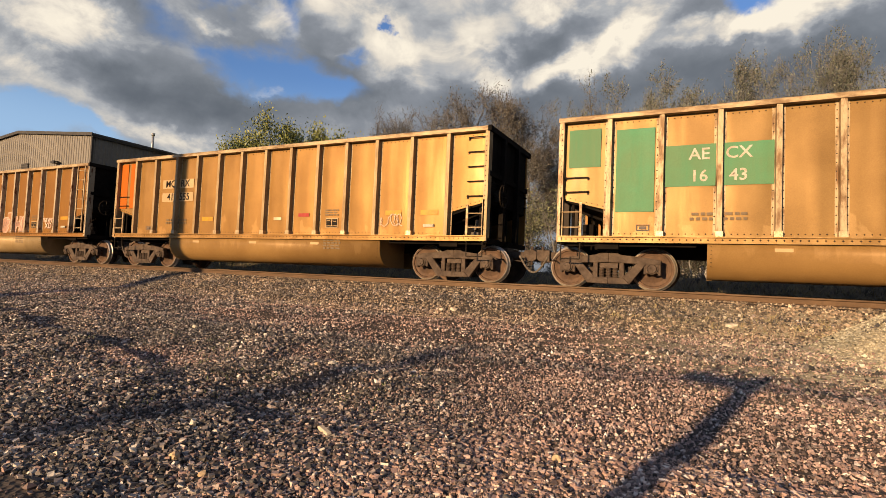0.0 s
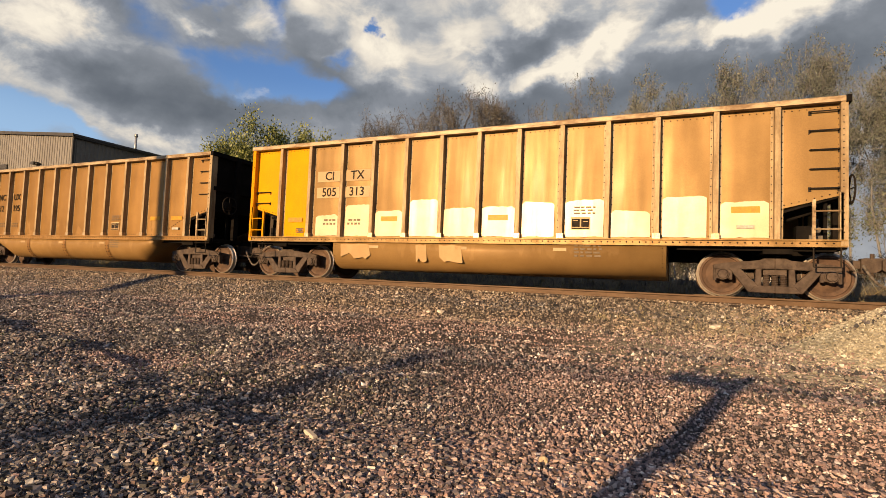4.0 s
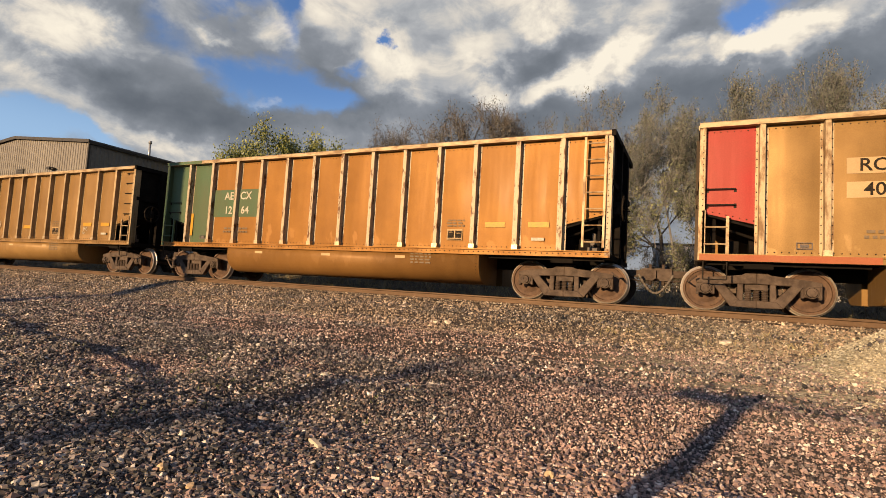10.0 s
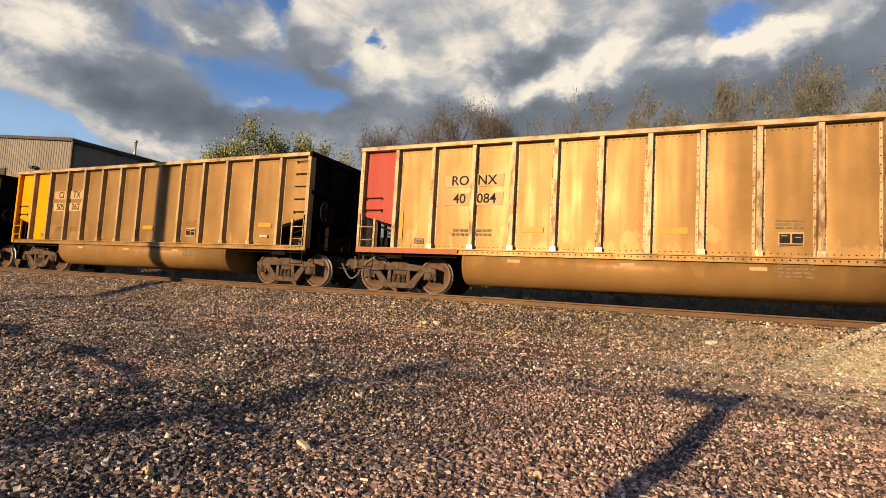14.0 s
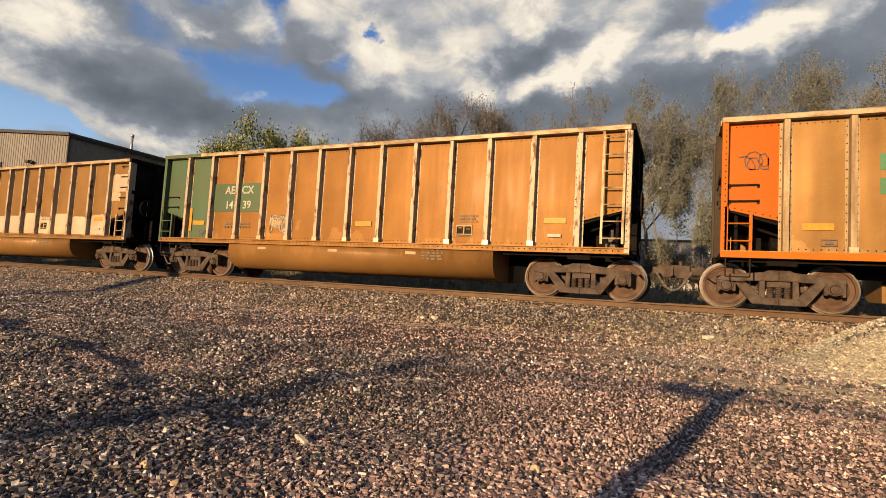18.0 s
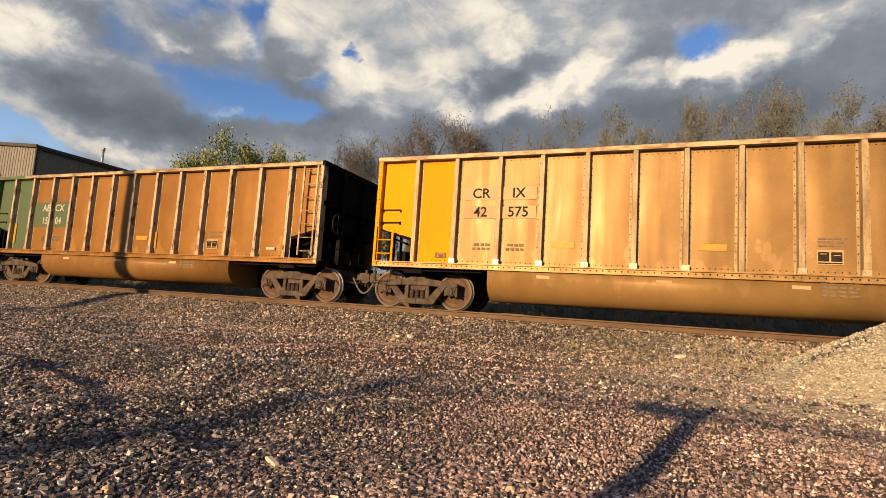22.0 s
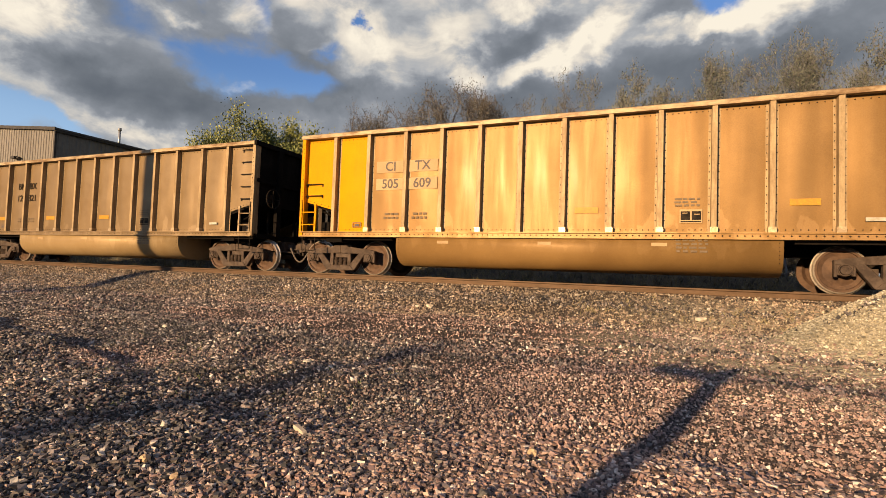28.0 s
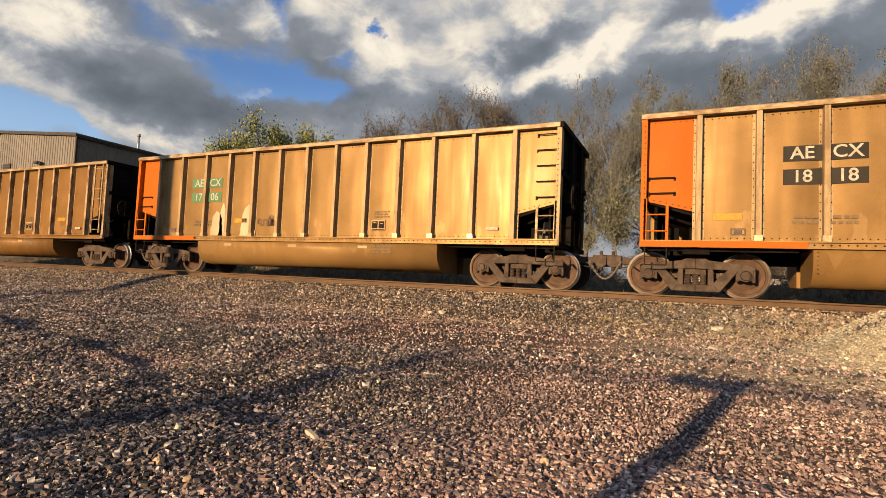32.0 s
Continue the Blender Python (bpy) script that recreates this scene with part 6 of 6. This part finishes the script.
    for k in (1, 4, 7, 11, 12):
        if rs2.random() < 0.45:
            part("reflector", patch_mesh("reflector", 0.5, 0.13, INK["amber"]), car, (centres[k], ON, 1.62 + 0.10 * (k > 10)), "amber reflective strip")
    for x in (-2.9, -0.4, 2.0):
        part("tub_plate", patch_mesh("tub_plate", 0.3, 0.07, PAINT["blank"]), car, (x, -1.523, 0.88))
    part("stencil_box", stencil_box_mesh(), car, (centres[1] + 0.18, ON, 1.32), "small black stencilled box")
    if ends and ends[0] == "green":
        part("chord_paint", painted_bar_mesh("chord_paint", -7.24, -5.6, SIDE - 0.033, CHORD_Z + 0.005, TOP - 0.015, PAINT["green"]), car, label="green painted stretch of the top chord")
    if ends and ends[0] in ("orange", "red"):
        part("sill_paint", painted_bar_mesh("sill_paint", -7.21, -4.3, SIDE - 0.024, SILL0 + 0.002, SILL1 - 0.012, PAINT["pink" if ends[0] == "red" else "orange"]), car, label="%s painted stretch of the side sill" % ends[0])
    for e in extras:
        kind, x, z, w, h = e[:5]
        if kind == "tub":
            part("paint_patch", wipe_mesh(w, h, PAINT["tubwipe"]), car, (x, -1.524, z), "pale wiped patch on the tub")
            continue
        if kind in ("nawr", "XD"):
            part("lettering", words_mesh(kind, w, INK["pink"], weight=0.004), car, (x, ON - 0.004, z), "pale hand-sprayed words")
            continue
        if kind == "splash":
            part("paint_patch", splash_mesh(w, h, PAINT["white"]), car, (x, ON, z), "white paint run with a rounded top")
            continue
        if kind == "bubble":
            fill, line, stroke = bubble_meshes(e[5], w, h)
            g = part("graffiti", fill, car, (x, ON - 0.001 * (e[5] % 3), z), "dull mauve sprayed shape with a pale outline")
            part("outline", line, g, (0, -0.007, 0))
            part("inner_stroke", stroke, g, (0, -0.006, 0))
            continue
        if len(e) > 5:
            part("graffiti", scrawl_mesh(e[5], w, h, INK[kind], e[6], e[7] if len(e) > 7 else 0.022), car, (x, ON - 0.005 - 0.001 * (e[5] % 3), z), "sprayed graffiti")
        elif kind == "white" and h > 0.3:
            part("paint_patch", wash_mesh(w, h, PAINT["white"]), car, (x, ON, z), "patch of sheet washed bright")
        elif kind in PAINT:
            part("paint_patch", patch_mesh("paint_patch", w, h, PAINT[kind]), car, (x, ON, z), "%s paint patch" % kind)
        else:
            part("reflector", patch_mesh("reflector", w, h, INK["amber"]), car, (x, ON - 0.002, z), "amber upright strip")
    car.matrix_basis = pose(0, TRACK, RAIL)
    return car


C = CENTRES["square"]


def washed(low, high, ks, z=1.55):
    """Panels wiped clean to an uneven height."""
    rs2 = random.Random(int(low * 100))
    return [("white", C[k] + rs2.uniform(-0.04, 0.04), 1.16 + h / 2, rs2.uniform(0.72, 0.86), h) for k in ks for h in (rs2.uniform(low, high),)]


AMBERS = [("strip", -5.98, 1.72, 0.11, 0.72), ("strip", 5.1, 1.72, 0.12, 0.72)]
graff = lambda ks, seed: [("bubble", C[k] + dx, 1.16, 0.50, 0.60 + 0.07 * ((k * 5 + (dx > 0) * 3) % 4), seed + 2 * k + (dx > 0)) for k in ks for dx in (-0.23, 0.23)]
CARS = []


def add(*spec, **more):
    CARS.append(coal_car(len(CARS), *spec, **more))


add("tan", (), ("AE", "CX", "16", "43"), "block", "white", "dusty tan aluminium coal car with green patches", posts="worn",
    extras=[("teal", C[0], 3.10, 0.70, 0.86), ("teal", C[1], 2.56, 0.78, 1.80)])
add("gold", (), ("MQ", "RX", "41", "555"), "blank", "black", "golden tan aluminium coal car with an orange end panel", posts="bright",
    extras=[("orange", C[0] - 0.24, 2.83, 0.40, 1.6), ("orange", C[0] + 0.30, 2.83, 0.40, 1.6), ("white", C[7], 1.6, 0.3, 0.09), ("pink", C[11], 1.45, 0.8, 0.5, 3, 4), ("red", C[8], 1.70, 0.4, 0.1)])
add("rust", ("green", "green"), ("AE", "CX", "14", "53"), "block", "white", "rusty orange coal car with green end panels and graffiti", tub_tone="silver", posts="rusty", ladder="rails",
    extras=AMBERS + [("strip", 0.85, 1.52, 0.13, 0.45)] + graff((4, 5, 6, 7, 8, 9), 10) + [("white", C[3], 1.6, 0.6, 0.4, 61, 8), ("nawr", C[11] - 0.05, 1.68, 0.36, 0), ("XD", C[11], 1.42, 0.33, 0)])
add("tan", ("yellow", "yellow"), ("CI", "TX", "505", "313"), "blank", "black", "tan coal car with yellow end panels, lower sheets washed bright", posts="bright",
    extras=washed(0.55, 0.95, (2, 3, 4, 5, 6, 7, 8, 9, 10, 11, 12)) + [("tub", -3.5, 0.52, 0.9, 0.44), ("tub", -1.5, 0.46, 0.3, 0.5), ("tub", -0.7, 0.44, 0.6, 0.52)])
add("gold", (), ("NC", "UX", "12", "195"), "", "black", "ochre coal car with a faded red square on its end", tub="strapped", tub_tone="tan", posts="bright",
    extras=[("pink", C[0] + 0.06, 3.14, 0.78, 0.48), ("pale", C[0] + 0.06, 3.44, 0.62, 0.09)])
add("gold", (), ("NC", "UX", "12", "219"), "", "black", "ochre coal car with a pale faded square on its end", tub="strapped", tub_tone="tan", posts="bright",
    extras=[("pale", C[0] + 0.06, 3.14, 0.78, 0.48)])
add("tan", ("red",), ("RO", "NX", "40", "028"), "blank", "black", "tan aluminium coal car with a faded red end panel", posts="worn",
    extras=[("tub", -3.1, 0.66, 0.5, 0.3), ("tub", -2.2, 0.62, 0.7, 0.34), ("tub", -1.2, 0.6, 0.6, 0.36), ("tub", -0.5, 0.66, 0.4, 0.3), ("tub", 0.5, 0.64, 0.8, 0.32), ("tub", 1.5, 0.7, 0.5, 0.26)])
add("rust", ("green", "green"), ("AE", "CX", "12", "64"), "block", "white", "rusty orange coal car with green end panels", tub_tone="rust", posts="rusty", ladder="rails", extras=AMBERS)
add("buff", ("yellow", "yellow"), ("CI", "TX", "505", "541"), "blank", "black", "silver-tan coal car with two yellow end panels", posts="bright",
    extras=[("white", C[5], 1.7, 0.5, 0.3, 71, 6), ("white", C[11], 1.5, 0.5, 0.25, 72, 5)])
add("tan", ("red",), ("RO", "NX", "40", "084"), "blank", "black", "tan aluminium coal car with a faded red end panel", posts="worn", extras=AMBERS[:1])
add("tan", ("yellow", "yellow"), ("CI", "TX", "505", "262"), "blank", "black", "tan coal car with two yellow end panels", posts="bright")
add("gold", ("orange",), ("AE", "CX", "17", "93"), "teal", "white", "golden tan coal car with an orange end panel and sprayed tags", posts="bright",
    extras=[("purple", C[7], 1.62, 0.6, 0.45, 81, 9), ("white", C[4], 1.6, 0.5, 0.4, 82, 6), ("purple", C[0], 3.0, 0.5, 0.5, 83, 6)] + AMBERS[1:])
add("rust", ("green", "green"), ("AE", "CX", "14", "39"), "block", "white", "rusty orange coal car with green end panels, one white tag", tub_tone="rust", posts="rusty", ladder="rails",
    extras=AMBERS + [("white", C[4] + 0.55, 1.6, 1.5, 0.5, 91, 22)])
add("brown", ("red",), ("CE", "FX", "40", "858"), "", "faded", "brown dusty coal car, red end panel, lower sheets washed white", tub_tone="rust", posts="rusty",
    extras=washed(0.62, 0.80, (5, 6, 7, 8, 9, 10, 11, 12)) + [("white", C[13] - 0.06, 2.98, 0.86, 0.62), ("white", C[13] - 0.24, 2.51, 0.48, 0.32)])
add("buff", ("yellow", "yellow"), ("CR", "IX", "42", "575"), "blank", "black", "pale silver coal car with two yellow end panels", tub_tone="tan", posts="bright")
add("rust", ("green", "green"), ("AE", "CX", "15", "04"), "block", "white", "rusty orange coal car with green end panels", tub_tone="rust", posts="rusty", ladder="rails",
    extras=AMBERS + [("strip", -2.98, 1.66, 0.12, 0.6), ("strip", 1.1, 1.56, 0.1, 0.5)])
add("gold", (), ("CE", "FX", "45", "286"), "", "black", "ochre coal car with a bright red square on its end", tub_tone="amber", posts="worn",
    extras=[("scarlet", C[0] + 0.02, 3.10, 0.66, 0.82), ("white", C[5], 1.5, 0.7, 0.45), ("white", C[8], 1.5, 0.7, 0.5), ("white", C[6], 1.36, 0.28, 0.12)])
add("tan", ("orange",), ("AE", "CX", "17", "97"), "navy", "white", "dusty tan coal car with an orange end panel", posts="worn", extras=AMBERS[1:])
add("buff", ("yellow", "yellow"), ("CI", "TX", "505", "609"), "blank", "slate", "silver-tan coal car with two yellow end panels", tub_tone="tan", posts="bright")
add("silver", (), ("BN", "BX", "120", "321"), "", "black", "pale silver coal car with a red square on its end", tub_tone="silver", posts="bright",
    extras=[("scarlet", C[0] + 0.02, 3.10, 0.70, 0.80)])
add("tan", ("orange",), ("AE", "CX", "18", "18"), "navy", "white", "tan coal car with an orange end panel and black number patches", posts="bright", extras=AMBERS[1:])
add("tan", ("orange",), ("AE", "CX", "17", "06"), "teal", "white", "tan coal car with an orange end panel and teal patches", posts="bright",
    extras=[("splash", C[4] + 0.3, 1.16, 0.55, 0.95), ("splash", C[3], 1.16, 0.5, 0.75), ("splash", C[3] + 0.25, 1.16, 0.25, 1.0), ("purple", C[5], 1.62, 0.6, 0.3, 95, 12)])
add("brown", (), (), "", "white", "brown dusty coal car with a side ladder", tub_tone="rust", posts="worn", ladder="rails")


# ---- what moves ----
def run(t):
    """How far the first car's middle has come along the track at t seconds."""
    return 4.226 + 9.85146 * t + 0.0179229 * t ** 2 - 0.00024447 * t ** 3


# slack running in and out between the couplers: metres ahead of or behind the even run, second by second
SLACK = {0: 0.0, 1: 0.10, 2: -0.07, 3: 0.0, 6: 0.05, 7: 0.10, 8: 0.025, 9: 0.0, 10: -0.015, 11: -0.175, 12: 0.06, 13: 0.085, 14: -0.11,
         17: -0.085, 18: -0.068, 19: -0.04, 20: 0.01, 21: 0.035, 22: 0.035, 23: 0.062, 24: 0.07, 25: 0.055, 28: 0.165, 29: 0.05, 30: 0.0, 31: 0.16, 32: 0.03}


def motions():
    for k, car in enumerate(CARS):
        walk(car, [(t, pose(run(t) + SLACK.get(t, 0.0) - PITCH * k, TRACK, RAIL)) for t in range(33)])
    times = [i / 15 for i in range(481)]
    turns = [math.degrees(run(t) / RADIUS) for t in times]
    spin = {s: [(t, pose(s * AXLES, 0, RADIUS, 0, a % 360, 0)) for t, a in zip(times, turns)] for s in (-1, 1)}
    for w, x, s in WHEELS:
        walk(w, spin[s])


motions()
